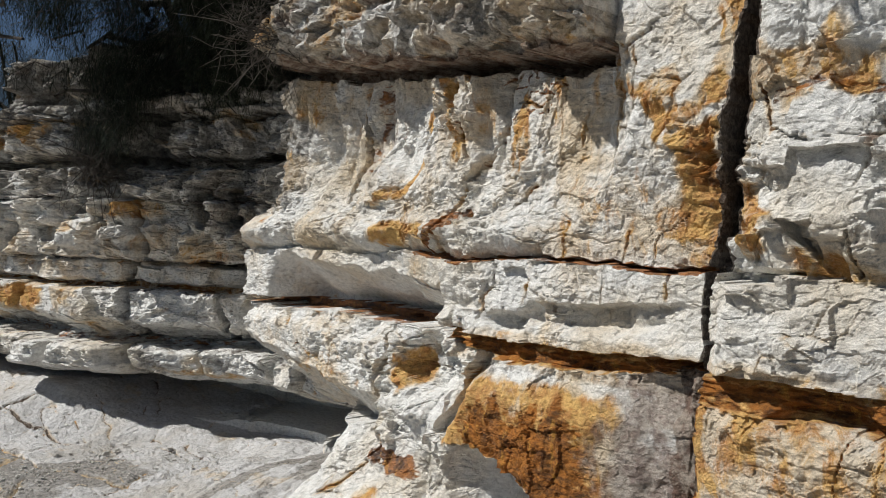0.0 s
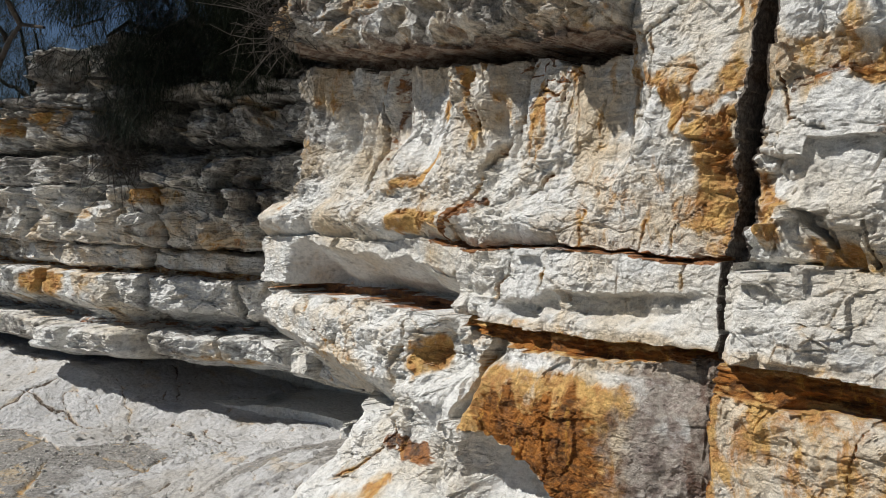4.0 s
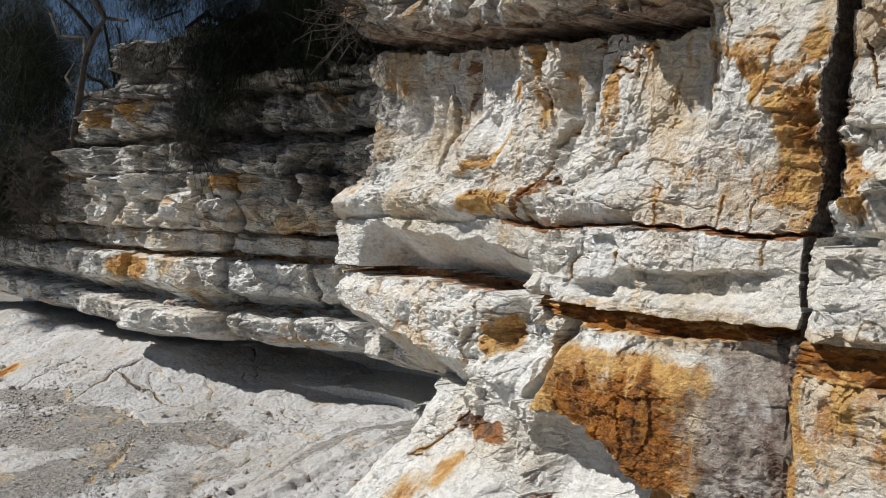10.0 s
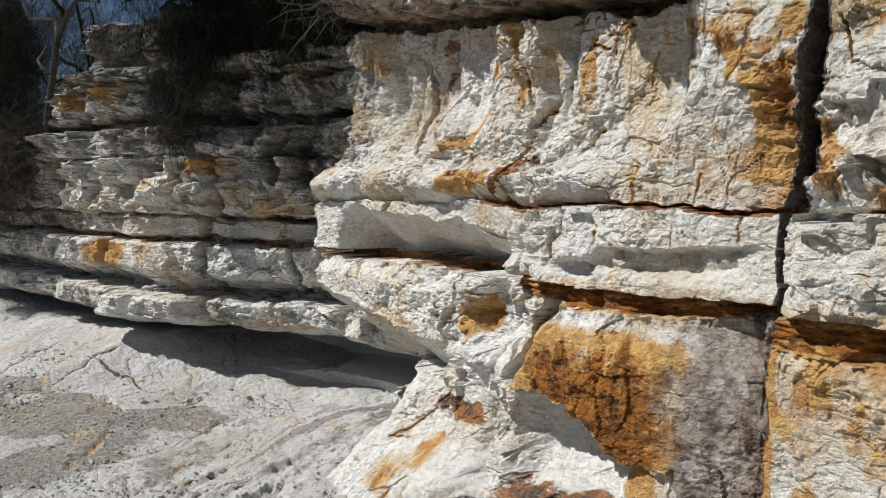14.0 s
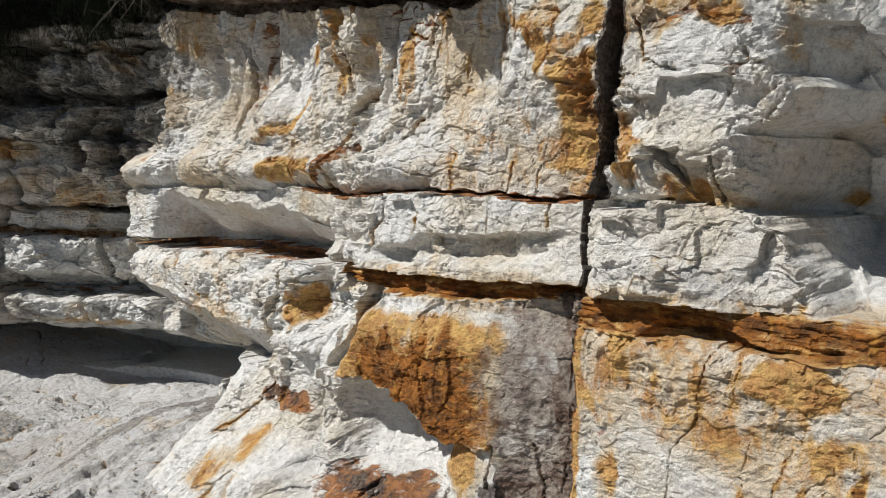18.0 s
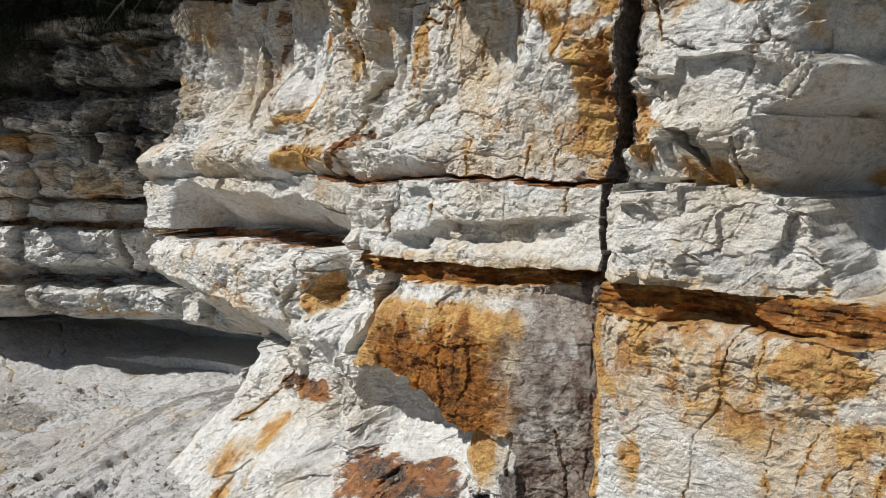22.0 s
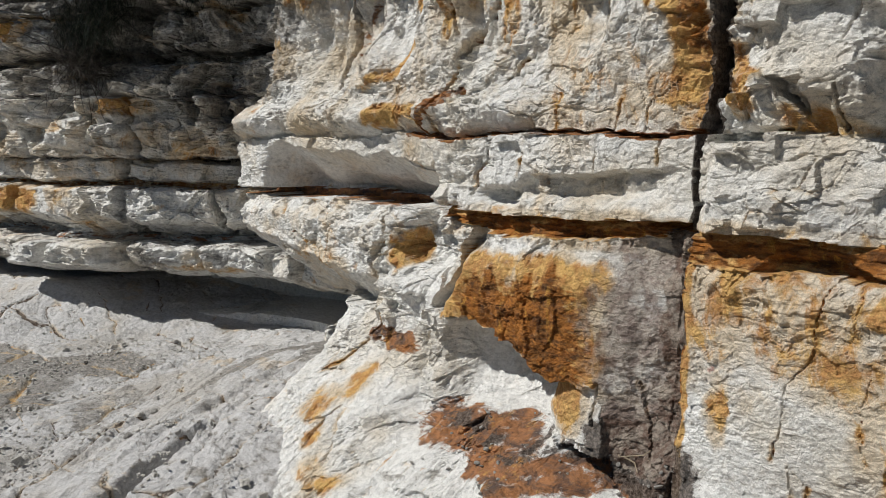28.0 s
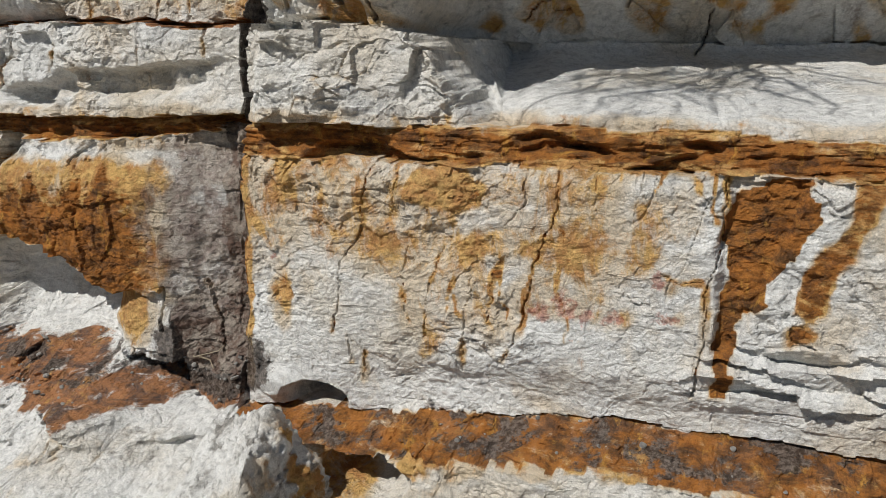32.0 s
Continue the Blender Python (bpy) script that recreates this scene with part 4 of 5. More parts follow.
    for cx, cz, rx, rz, amount in ((0.69, 1.08, 0.13, 0.075, 1.0), (0.84, 0.94, 0.24, 0.05, 0.75), (0.27, 1.0, 0.12, 0.07, 0.62), (0.155, 0.70, 0.04, 0.10, 0.8), (0.55, 1.0, 0.12, 0.10, 0.55),
                                   (0.95, 1.03, 0.15, 0.08, 0.55), (1.2, 0.93, 0.12, 0.12, 0.58), (0.72, 0.72, 0.22, 0.14, 0.46), (0.66, 0.60, 0.05, 0.05, 0.55), (1.35, 1.05, 0.10, 0.08, 0.55), (1.0, 0.80, 0.10, 0.08, 0.5)):
        ochre = lay(ochre, bid(25, 26, 27) * blob(q, r, cx, cz, rx, rz, 0.5), amount)
    ochre = lay(ochre, bid(25, 26, 27) * (0.12 + 0.50 * ss(0.70, 0.95, z) * ss(1.4, 1.05, x) + 0.42 * fbm(x * 4, z * 3, 3, 475)))
    thread = veins(q, r, 7.5, 1.5, 476, 0.055) * ss(0.0, 0.2, fbm(x * 2.6, z * 3.4, 2, 477)) * ss(0.58, 0.75, z)
    ochre, rust = lay(ochre, bid(25, 26, 27) * thread, 0.95), lay(rust, bid(25, 26, 27) * thread ** 2, 0.55)
    ochre = lay(ochre, bid(25, 26, 27) * groove, 0.8)
    rust = lay(rust, bid(25, 26, 27) * blob(q, r, 0.77, 1.09, 0.035, 0.05, 0.5), 0.55)
    for cx, cz, rx in ((1.01, 0.745, 0.035), (1.07, 0.765, 0.035), (1.13, 0.735, 0.03), (1.21, 0.738, 0.032), (1.335, 0.765, 0.032), (1.10, 0.67, 0.015), (0.13, 0.82, 0.02), (1.32, 0.87, 0.025)):
        rosy = lay(rosy, blob(q, r, cx, cz, rx, rx * 0.9, 0.8), 0.85)
        ochre = lay(ochre, blob(q, r, cx + 0.03, cz, rx, rx, 0.6), 0.5)
    film = lay(film, blob(q, r, 1.04, 0.58, 0.055, 0.055, 0.6), 0.62)
    slab = near * ~f["left"] * (q > np.interp(z, [0.57, 0.78, 0.90, 0.99, 1.11, 1.15], [1.48, 1.48, 1.50, 1.49, 1.51, 1.60])) * (q < np.interp(z, [0.57, 0.65, 0.78, 0.90, 0.99, 1.15], [1.51, 1.52, 1.55, 1.61, 1.67, 1.69])) * band(z, 0.55, 1.15, 0.01)
    rust, ochre = lay(rust, slab, 0.85), lay(ochre, slab, 0.9)
    for cx, cz, rx, rz in ((1.70, 0.84, 0.05, 0.05), (1.68, 0.75, 0.035, 0.03)):
        ochre, rust = lay(ochre, bid(28) * blob(q, r, cx, cz, rx, rz, 0.4), 0.95), lay(rust, bid(28) * blob(q, r, cx, cz, rx * 0.7, rz * 0.7, 0.5), 0.75)
    band2 = bid(28) * (1 - ss(0.025, 0.06, line_gap(q, r, [(1.83, 1.15), (1.78, 1.03), (1.74, 0.92), (1.68, 0.82)])))
    ochre, rust = lay(ochre, band2, 0.95), lay(rust, band2, 0.66)
    ochre = lay(ochre, bid(28), 0.22)
    ochre = lay(ochre, bid(30, 31) * ss(-0.2, 0.2, fbm(x * 4, z * 6, 3, 470)), 0.72)
    # stain along the joints of the wall
    ochre = lay(ochre, near * groove, 0.5)
    film = lay(film, near * groove * ss(-0.2, 0.2, fbm(x * 1.9, z * 1.9, 2, 485)), 0.62)
    skin = np.where(near & np.isin(ids, (6, 22, 23, 25, 26, 27, 28)), skin - 0.10, skin)
    ochre = np.where(near & (ids < 10), lay(ochre, 0.20 + 0.08 * (z > 1.56) - 0.10 * (ids == 6) + 0.42 * fbm(x * 2.6, z * 1.6, 4, 480)), ochre)
    # the cliff beyond the corner
    far = f["beyond"] * 1.0
    k = ids // 1000
    # weathered skin; the extra grey left of x -5.2 paints the foliage's shade
    skin = lay(skin, far * (0.38 + 0.16 * ss(-5.2, -6.2, x) + 0.30 * fbm(x * 1.5, z * 2, 3, 490)))
    skin = lay(skin, far * (0.30 * ss(1.75, 2.0, z) + 0.36 + 0.25 * fbm(x * 3, z * 3, 3, 491)) * ss(1.6, 2.0, z))
    film = lay(film, far * ss(2.40, 2.6, z), 0.5)
    skin = lay(skin, far * ss(-4.4, -3.9, x) * ss(1.6, 1.8, z), 0.6)
    skin = np.where((far > 0) & ((k == 1) | (k == 2)), 0.16, skin)
    ochre = lay(ochre, far * ss(0.25, 0.5, fbm(x * 2.4, z * 4, 3, 500)), 0.5)
    ochre = lay(ochre, far * (0.26 + 0.3 * fbm(x * 3, z * 3, 2, 501)) * band(z, 1.26, 1.8, 0.1))
    for cx, cz, rx, rz, amount in ((-5.5, 1.11, 0.26, 0.12, 0.9), (-5.5, 2.40, 0.20, 0.06, 0.8), (-6.1, 2.36, 0.12, 0.10, 0.7), (-4.36, 1.79, 0.14, 0.07, 0.75), (-3.95, 1.47, 0.22, 0.10, 0.55), (-5.0, 1.12, 0.12, 0.12, 0.5), (-3.9, 0.66, 0.3, 0.03, 0.6)):
        ochre = lay(ochre, far * blob(q, r, cx, cz, rx, rz, 0.5), amount)
    ochre = lay(ochre, far * (k == 6), 0.6)
    film = lay(film, far * blob(q, r, -4.85, 1.10, 0.2, 0.14, 0.6), 0.5)
    rust = lay(rust, far * (k == 6), 0.55)
    rust = lay(rust, far * (k == 4), 0.5)
    film = lay(film, far * blob(q, r, -3.7, 1.8, 0.3, 0.25, 0.6), 0.55)
    earth = lay(earth, far * groove, 0.5)
    earth = lay(earth, far * f["dirt"] * (z > 0.57) * (0.75 + 0.6 * fbm(x * 6, z * 6, 2, 505)), 0.62)
    return np.stack([rust, ochre, rosy], -1), np.stack([skin, earth, film], -1)


GX, GZ = np.meshgrid(XS, ZS)
WALL, IDS, INFO = cliff(GX, GZ)
SKIN_N, GROOVE = rough(GX, GZ, INFO)
HALF = np.s_[::2, ::2]
LAY = np.concatenate(cliff_layers(GX[HALF], GZ[HALF], IDS[HALF], {k: v[HALF] for k, v in INFO.items()}, GROOVE[HALF]), -1)


def fuller(a, n, axis):
    """Twice as many rows along an axis, halfway ones between."""
    at = np.minimum(np.arange(n) / 2, a.shape[axis] - 1)
    lo = np.floor(at).astype(int)
    hi = np.minimum(lo + 1, a.shape[axis] - 1)
    t = (at - lo).reshape([-1 if k == axis else 1 for k in range(a.ndim)])
    return np.take(a, lo, axis) * (1 - t) + np.take(a, hi, axis) * t


LAY = fuller(fuller(LAY, GX.shape[0], 0), GX.shape[1], 1)
STAIN, CRUST = LAY[..., :3], LAY[..., 3:]
WALL = WALL + SKIN_N
NX, NY = facing(GX)
REL = WALL - step_out(GX)
SHIFT = np.where(INFO["beyond"], REL * NX, 0.0)
WALL = np.where(INFO["beyond"], step_out(GX) + REL * NY, WALL)
PX = GX + SHIFT + 0.010 * fbm(GX * 14, GZ * 14, 2, 601) * (0.3 + 0.7 * INFO["rowf"])
PZ = GZ + 0.012 * fbm(GX * 12, GZ * 16, 2, 602) * (0.3 + 0.7 * INFO["rowf"])
VERTS = np.stack([PX, -WALL, PZ], -1).reshape(-1, 3)
LAYERS = {"stain": STAIN.reshape(-1, 3), "crust": CRUST.reshape(-1, 3)}
QUADS = grid_quads(*GX.shape)
QID = IDS[:-1, :-1].ravel()
KEEP = (GZ[:-1, :-1] < top_z(GX[:-1, :-1]) + 0.12 + 0.1 * fbm(GX[:-1, :-1] * 3, GX[:-1, :-1] * 0, 3, 5)).ravel()
QUADS, QID = QUADS[KEEP], QID[KEEP]

wall_near = tagged(new("wall_near"), "pale sandstone cliff wall with rusty seams and joints", "cliff", kind="structure")
wall_far = tagged(new("wall_far"), "grey weathered sandstone cliff of stacked beds", "cliff", kind="structure")
SPECIAL = {1: ("roof_slab", "grey overhanging sandstone slab"), 7: ("ironstone_seam", "dark recessed rusty seam"), 8: ("ironstone_seam", "layered orange-brown ironstone seam"),
           24: ("ironstone_seam", "layered orange-brown ironstone seam"), 29: ("ironstone_ledge", "brown sloping ledge strewn with grit"), 11: ("stained_block", "orange and purple-brown stained block"),
           4: ("pillar", "grey pillar with an orange patch"), 5: ("white_bed", "white bed hollowed from below"), 6: ("white_bed", "white bed of sandstone"), 22: ("white_bed", "rough white bulging bed"),
           23: ("white_bed", "smooth white recessed rock"), 12: ("hollow", "smooth white scooped hollow"), 14: ("rock_foot", "white foot of rock with a rusty ledge"), 28: ("stained_block", "white block with brown iron patches")}
order = np.argsort(QID, kind="stable")
names, starts = np.unique(QID[order], return_index=True)
for b, at in zip(names, np.split(order, starts[1:])):
    if len(at) < 30:
        continue
    kind, label = SPECIAL.get(int(b), ("sandstone_block", ""))
    if b >= 1000:
        kind = "sandstone_bed" if b % 1000 == 0 else "sandstone_block"
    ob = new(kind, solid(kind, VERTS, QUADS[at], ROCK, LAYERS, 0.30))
    ob.parent = wall_far if b >= 1000 else wall_near
    if label:
        ob["label"] = label


# ---- ground ----
def ground_z(x, y):
    d = -y - np.where(x < -3.2, step_out(x), 0.0)
    base = np.interp(x, [-9, -5.6, -5.0, -4.5, -3.9, -3.2, -2.5, -1.95, -1.0], [0.42, 0.46, 0.48, 0.33, 0.20, 0.23, 0.34, 0.38, 0.12])
    sand = 0.17 - 0.03 * np.clip(d - 0.75, 0, 4)
    a = np.maximum(base - 0.36 * np.clip(d, 0, 1.2) + 0.03 * fbm(x * 2, y * 2, 3, 701), sand)
    tilt = (x + 0.45 * y) * 2.2 + 1.1 * fbm(x * 0.9, y * 0.6, 3, 702)
    saw = tilt - np.floor(tilt)
    b = base - 0.21 * np.clip(d, 0, 3) + 0.05 * (saw - ss(0.86, 1.0, saw)) * ss(-0.2, 0.3, fbm(x * 0.9, y * 0.7, 2, 705)) + 0.05 * fbm(x * 2.0, y * 1.1, 4, 703)
    t = ss(-3.9, -2.7, x + 0.35 * y + 0.3 * fbm(x, y, 2, 704))
    g = a * (1 - t) + b * t
    low = np.minimum(g, 0.06 - 0.02 * np.clip(d, 0, 3))
    k = ss(-0.9, 0.0, x)
    return g * (1 - k) + low * k, t


gx, gy = np.meshgrid(spacing(-9.5, 3.5, lambda v: 0.012 if -6.6 < v < -0.9 else 0.03), np.concatenate([np.arange(-3.2, -2.1, 0.03), np.arange(-2.1, 0.9, 0.012)]))
gz, gt = ground_z(gx, gy)
gd = -gy - np.where(gx < -3.2, step_out(gx), 0.0)
sandy = (1 - gt) * ss(0.62, 0.80, gd + 0.18 * fbm(gx * 2, gy * 2, 3, 710)) * ss(-0.15, 0.1, 0.12 + fbm(gx * 1.3, gy * 1.3, 3, 711))
gu = gx + 0.5 * gy
gravel = gt * ss(0.0, 0.22, fbm(gu * 2.4, gy * 0.45 + 3, 4, 712)) * (1 - 0.85 * ss(-2.6, -2.0, gx))
sandy = np.maximum(sandy, 0.8 * gravel)
gq, gr = gx + 0.05 * fbm(gx * 6, gy * 6, 2, 720), gy + 0.05 * fbm(gx * 6, gy * 6, 2, 721)
lines = 0.8 * np.maximum(veins(gq, gr, 2.2, 0.8, 730, 0.012), veins(gq, gr, 0.9, 2.6, 740, 0.012))
strata = gt * veins(gq + 0.5 * gr, gr, 4.0, 0.5, 750, 0.04)
fine = 0.040 * flakes(fbm(gq * 1.6 + 0.7 * gr, gr * 0.9, 4, 763), 7, 0.12) + 0.014 * chips((gq + 0.5 * gr) * 7, gr * 2.5, 760) * (0.3 + 0.7 * gt) + 0.008 * chips(gq * 16, gr * 9, 761) + 0.004 * fbm(gx * 30, gy * 30, 2, 762)
gz = gz + fine * (1 - 0.75 * sandy) - 0.020 * lines * (1 - sandy) - 0.02 * strata


def shelf_line(*pts):
    return 1 - ss(0.004, 0.02, line_gap(gq, gr, pts))


for pts in (((-3.10, -1.50), (-3.45, -1.22), (-3.80, -1.07), (-3.82, -0.84)), ((-4.05, -1.25), (-4.22, -1.0), (-4.42, -0.74)), ((-3.25, -0.90), (-3.36, -0.74), (-3.52, -0.46)), ((-4.9, -1.35), (-4.6, -1.05), (-4.0, -0.95), (-3.4, -0.62)),
            ((-5.6, -1.2), (-5.0, -0.95), (-4.3, -0.62)), ((-4.75, -1.40), (-4.95, -1.1), (-5.0, -0.75)), ((-5.5, -1.55), (-5.75, -1.2), (-5.75, -0.95)), ((-2.5, -1.5), (-2.8, -1.05), (-3.0, -0.6)), ((-2.15, -1.7), (-2.4, -1.25), (-2.62, -0.75))):
    line = shelf_line(*pts)
    lines = np.maximum(lines, line)
    gz = gz - 0.022 * line
slit = line_gap(gx + 0.03 * fbm(gx * 8, gy * 8, 2, 770), gy, [(-1.76, -1.42), (-1.90, -1.16), (-2.00, -0.96), (-2.10, -0.78)])
gz = gz - 0.20 * (1 - ss(0.016, 0.045, slit))
far_edge = ss(2.9, 3.2, -gy)
gz = gz * (1 - far_edge) + 0.02 * far_edge
g_me = mesh_of("ground", np.stack([gx, gy, gz], -1).reshape(-1, 3), grid_quads(*gx.shape), SHELF_ROCK)
g_ochre = np.maximum(lines * 0.6, np.maximum(0.32 * ss(0.25, 0.5, fbm(gx * 1.8, gy * 2.4, 3, 780)), blob(gx, gy, -6.1, -1.62, 0.14, 0.2, 0.5) * 0.95))
g_rust = np.maximum(lines * 0.42, blob(gx, gy, -6.1, -1.62, 0.10, 0.16, 0.5) * 0.7)
g_stain = np.stack([g_rust, g_ochre, 0 * gx], -1)
g_crust = np.stack([0.22 * gt + 0.78 * sandy + 0.08 + 0.16 * gravel, np.maximum((0.42 * sandy + 0.12 * gravel) * ss(-0.1, 0.3, fbm(gu * 9, gy * 4, 3, 790)), np.maximum(0.55 * strata, 0.8 * lines * (1 - sandy))), 0.25 * gt * ss(0, 0.3, fbm(gx * 2, gy * 2, 3, 791))], -1)
paint(g_me, "stain", g_stain.reshape(-1, 3))
paint(g_me, "crust", g_crust.reshape(-1, 3))
ground = tagged(new("ground", g_me), "pale rock shelf with cracks, grit and grey sand", "rock shelf", kind="structure")

SAND = plain("grey_sand", (0.20, 0.185, 0.165), (0.33, 0.31, 0.275), 3, 0.95, 0.01)
wx, wy = np.meshgrid(np.concatenate([-np.geomspace(1500, 9.4, 24), np.linspace(-9, 4, 20), np.geomspace(4.5, 1500, 24)]),
                     np.concatenate([-np.geomspace(1500, 3.3, 24), np.linspace(-3, 1.5, 10), np.geomspace(2, 1500, 20)]))
wz = -0.10 + 0.02 * fbm(wx * 0.3, wy * 0.3, 2, 795) + 0 * wx
plain_me = mesh_of("beach", np.stack([wx, wy, wz], -1).reshape(-1, 3), grid_quads(*wx.shape), SAND)
tagged(new("beach", plain_me), "flat grey sand beach below the cliff", "beach", kind="structure")

# bank above and behind the cliff
hx, hv = np.meshgrid(np.linspace(-11, 4, 150), np.linspace(0, 1, 60))
h0 = -np.where(hx < -3.2, step_out(hx), 0.0) + 0.22
hy = h0 + hv * 14
hz = top_z(hx) - 0.1 + (hy - h0) * np.interp(hx, [-11, -7, -5, 4], [0.0, 0.05, 0.30, 0.45]) + 0.10 * fbm(hx * 1.5, hy * 1.5, 4, 801)
bank_me = mesh_of("bank", np.stack([hx, hy, hz], -1).reshape(-1, 3), grid_quads(*hx.shape), LITTER)
tagged(new("bank", bank_me), "dark bank of leaf litter above the cliff", "bank", kind="structure")


# ---- loose things ----
def part(name, me, parent, label=""):
    ob = new(name, me)
    ob.parent = parent
    if label:
        ob["label"] = label
    return ob


def tube_arrays(pts, radii, sides=6):
    """Rings along a line of points: places and faces."""
    pts = [Vector(p) for p in pts]
    verts, faces = [], []
    for i, p in enumerate(pts):
        way = (pts[min(i + 1, len(pts) - 1)] - pts[max(i - 1, 0)]).normalized()
        side = way.cross(Vector((0.31, 0.2, 0.93))).normalized()
        up = way.cross(side)
        for k in range(sides):
            a = 2 * math.pi * k / sides
            verts.append(p + (side * math.cos(a) + up * math.sin(a)) * radii[i])
    for i in range(len(pts) - 1):
        for k in range(sides):
            faces.append((i * sides + k, i * sides + (k + 1) % sides, (i + 1) * sides + (k + 1) % sides, (i + 1) * sides + k))
    return np.array([tuple(v) for v in verts]), np.array(faces)


def join(pieces):
    verts, faces, n = [], [], 0
    for v, f in pieces:
        verts.append(v)
        faces.append(f + n)
        n += len(v)
    return np.concatenate(verts), np.concatenate(faces)


def crooked(rng, a, b, bends, amount):
    """Points from a to b along a crooked course."""
    a, b = np.array(a, float), np.array(b, float)
    out = []
    for k in range(bends + 1):
        t = k / bends
        out.append(a + (b - a) * t + (rng.normal(0, amount, 3) if 0 < k < bends else 0))
    return out


def strands(rng, roots, count, length, droop, width):
    """Drooping needles from each root: thin bent blades."""
    n = len(roots) * count
    base = np.repeat(np.array(roots), count, 0) + rng.normal(0, 0.05, (n, 3))
    a = rng.uniform(0, 2 * np.pi, n)
    ln = rng.uniform(0.5, 1.0, n) * length
    way = np.stack([np.cos(a) * 0.75, np.sin(a) * 0.75, rng.uniform(-0.9, 0.7, n)], -1)
    across = np.stack([-np.sin(a), np.cos(a), np.zeros(n)], -1) * width
    mid = base + way * ln[:, None] * 0.5
    tip = mid + (way * 0.5 + np.array([0, 0, -droop])) * ln[:, None] * 0.5
    v = np.stack([base - across, base + across, mid + across * 0.8, mid - across * 0.8, tip + across * 0.2, tip - across * 0.2], 1).reshape(-1, 3)
    i = np.arange(n)[:, None] * 6
    f = np.concatenate([i + np.array([0, 1, 2, 3]), i + np.array([3, 2, 4, 5])])
    return v, f


def she_oak(seed, base, trunk, limbs, clumps, label, count=44, length=0.19, width=0.0016, limb=0.028, girth=0.05):
    """A tree: trunk, crooked limbs, and clumps of drooping needles. clumps: middle, radii, number."""
    rng = np.random.default_rng(seed)
    tree = tagged(new("she_oak"), label, "tree", "trees on the cliff")
    tree.location = base
    off = np.array(base)
    n = len(trunk)
    v, f = tube_arrays(np.array(trunk) - off, [girth * (1 - 0.7 * k / (n - 1)) for k in range(n)], 8)
    part("trunk", mesh_of("trunk", v, f, BARK), tree)
    for a, b in limbs:
        pts = crooked(rng, np.array(a) - off, np.array(b) - off, 7, 0.06)
        v, f = tube_arrays(pts, [limb * (1 - 0.8 * k / 7) + 0.003 for k in range(8)], 6)
        part("limb", mesh_of("limb", v, f, BARK), tree)
    roots, twigs = [], []
    for mid, radii, number in clumps:
        for _ in range(number):
            d = rng.normal(0, 1, 3)
            d = d / np.linalg.norm(d) * rng.uniform(0.25, 1.0) ** 0.5
            p = np.array(mid) - off + d * np.array(radii)
            start = p + rng.normal(0, 0.16, 3) + np.array([0, 0.12, 0.18])
            twigs.append(tube_arrays(crooked(rng, start, p, 3, 0.03), [0.0035, 0.003, 0.0025, 0.002], 4))
            for t in (0.15, 0.5, 0.8, 1.0):
                roots.append(start + (p - start) * t)
    v, f = join(twigs)
    tagged(part("branchlet", mesh_of("branchlet", v, f, BARK), tree), kind="stuff")
    v, f = strands(rng, roots, count // 2, length, 0.5, width)
    tagged(part("crown", mesh_of("crown", v, f, NEEDLE, False), tree, "dark green drooping needles"), kind="stuff")
    return tree


# the last clump hangs out of view, added to shade the cliff's far end
she_oak(11, (-6.75, -0.92, 2.2), [(-6.65, -0.95, 2.0), (-6.32, -1.0, 2.28), (-6.05, -1.0, 2.58), (-5.75, -1.02, 2.80), (-5.2, -1.05, 2.90), (-4.85, -1.05, 2.95), (-4.4, -1.0, 2.86)],
        [((-5.75, -1.02, 2.8), (-6.6, -1.5, 3.6)), ((-5.3, -1.05, 2.9), (-5.0, -1.5, 3.6)), ((-6.1, -1.0, 2.5), (-6.7, -0.9, 2.9)), ((-4.85, -1.05, 2.95), (-4.3, -1.2, 3.4))],
        [((-5.7, -1.35, 3.65), (1.2, 0.7, 0.45), 75), ((-7.4, -1.3, 3.0), (0.7, 0.4, 0.6), 170), ((-4.9, -0.9, 3.15), (0.6, 0.3, 0.2), 28), ((-7.5, -1.5, 1.75), (0.55, 0.18, 0.5), 150), ((-8.3, -2.2, 2.4), (0.9, 0.4, 0.6), 140)],
        "dark she-oak leaning out from the cliff top", limb=0.018, girth=0.034)
she_oak(12, (-4.5, 0.35, 2.75), [(-4.5, 0.35, 2.6), (-4.5, 0.15, 3.0), (-4.55, -0.05, 3.4), (-4.6, -0.2, 3.9)],
        [((-4.5, 0.1, 3.1), (-4.9, -0.7, 3.0)), ((-4.52, 0.0, 3.3), (-4.0, -0.5, 3.2)), ((-4.55, -0.1, 3.6), (-5.3, -0.8, 3.7)), ((-4.5, 0.1, 3.1), (-4.6, -0.75, 2.55))],
        [((-4.4, -0.70, 3.25), (0.8, 0.40, 0.30), 80), ((-4.45, -0.6, 2.75), (0.45, 0.25, 0.30), 22), ((-4.12, -0.40, 2.75), (0.26, 0.20, 0.38), 75), ((-4.28, -0.5, 2.32), (0.30, 0.12, 0.28), 20), ((-5.0, -1.6, 4.0), (1.0, 0.6, 0.4), 30), ((-5.4, -0.95, 2.75), (0.4, 0.15, 0.25), 8)],
        "dark she-oak hanging over the weathered beds")
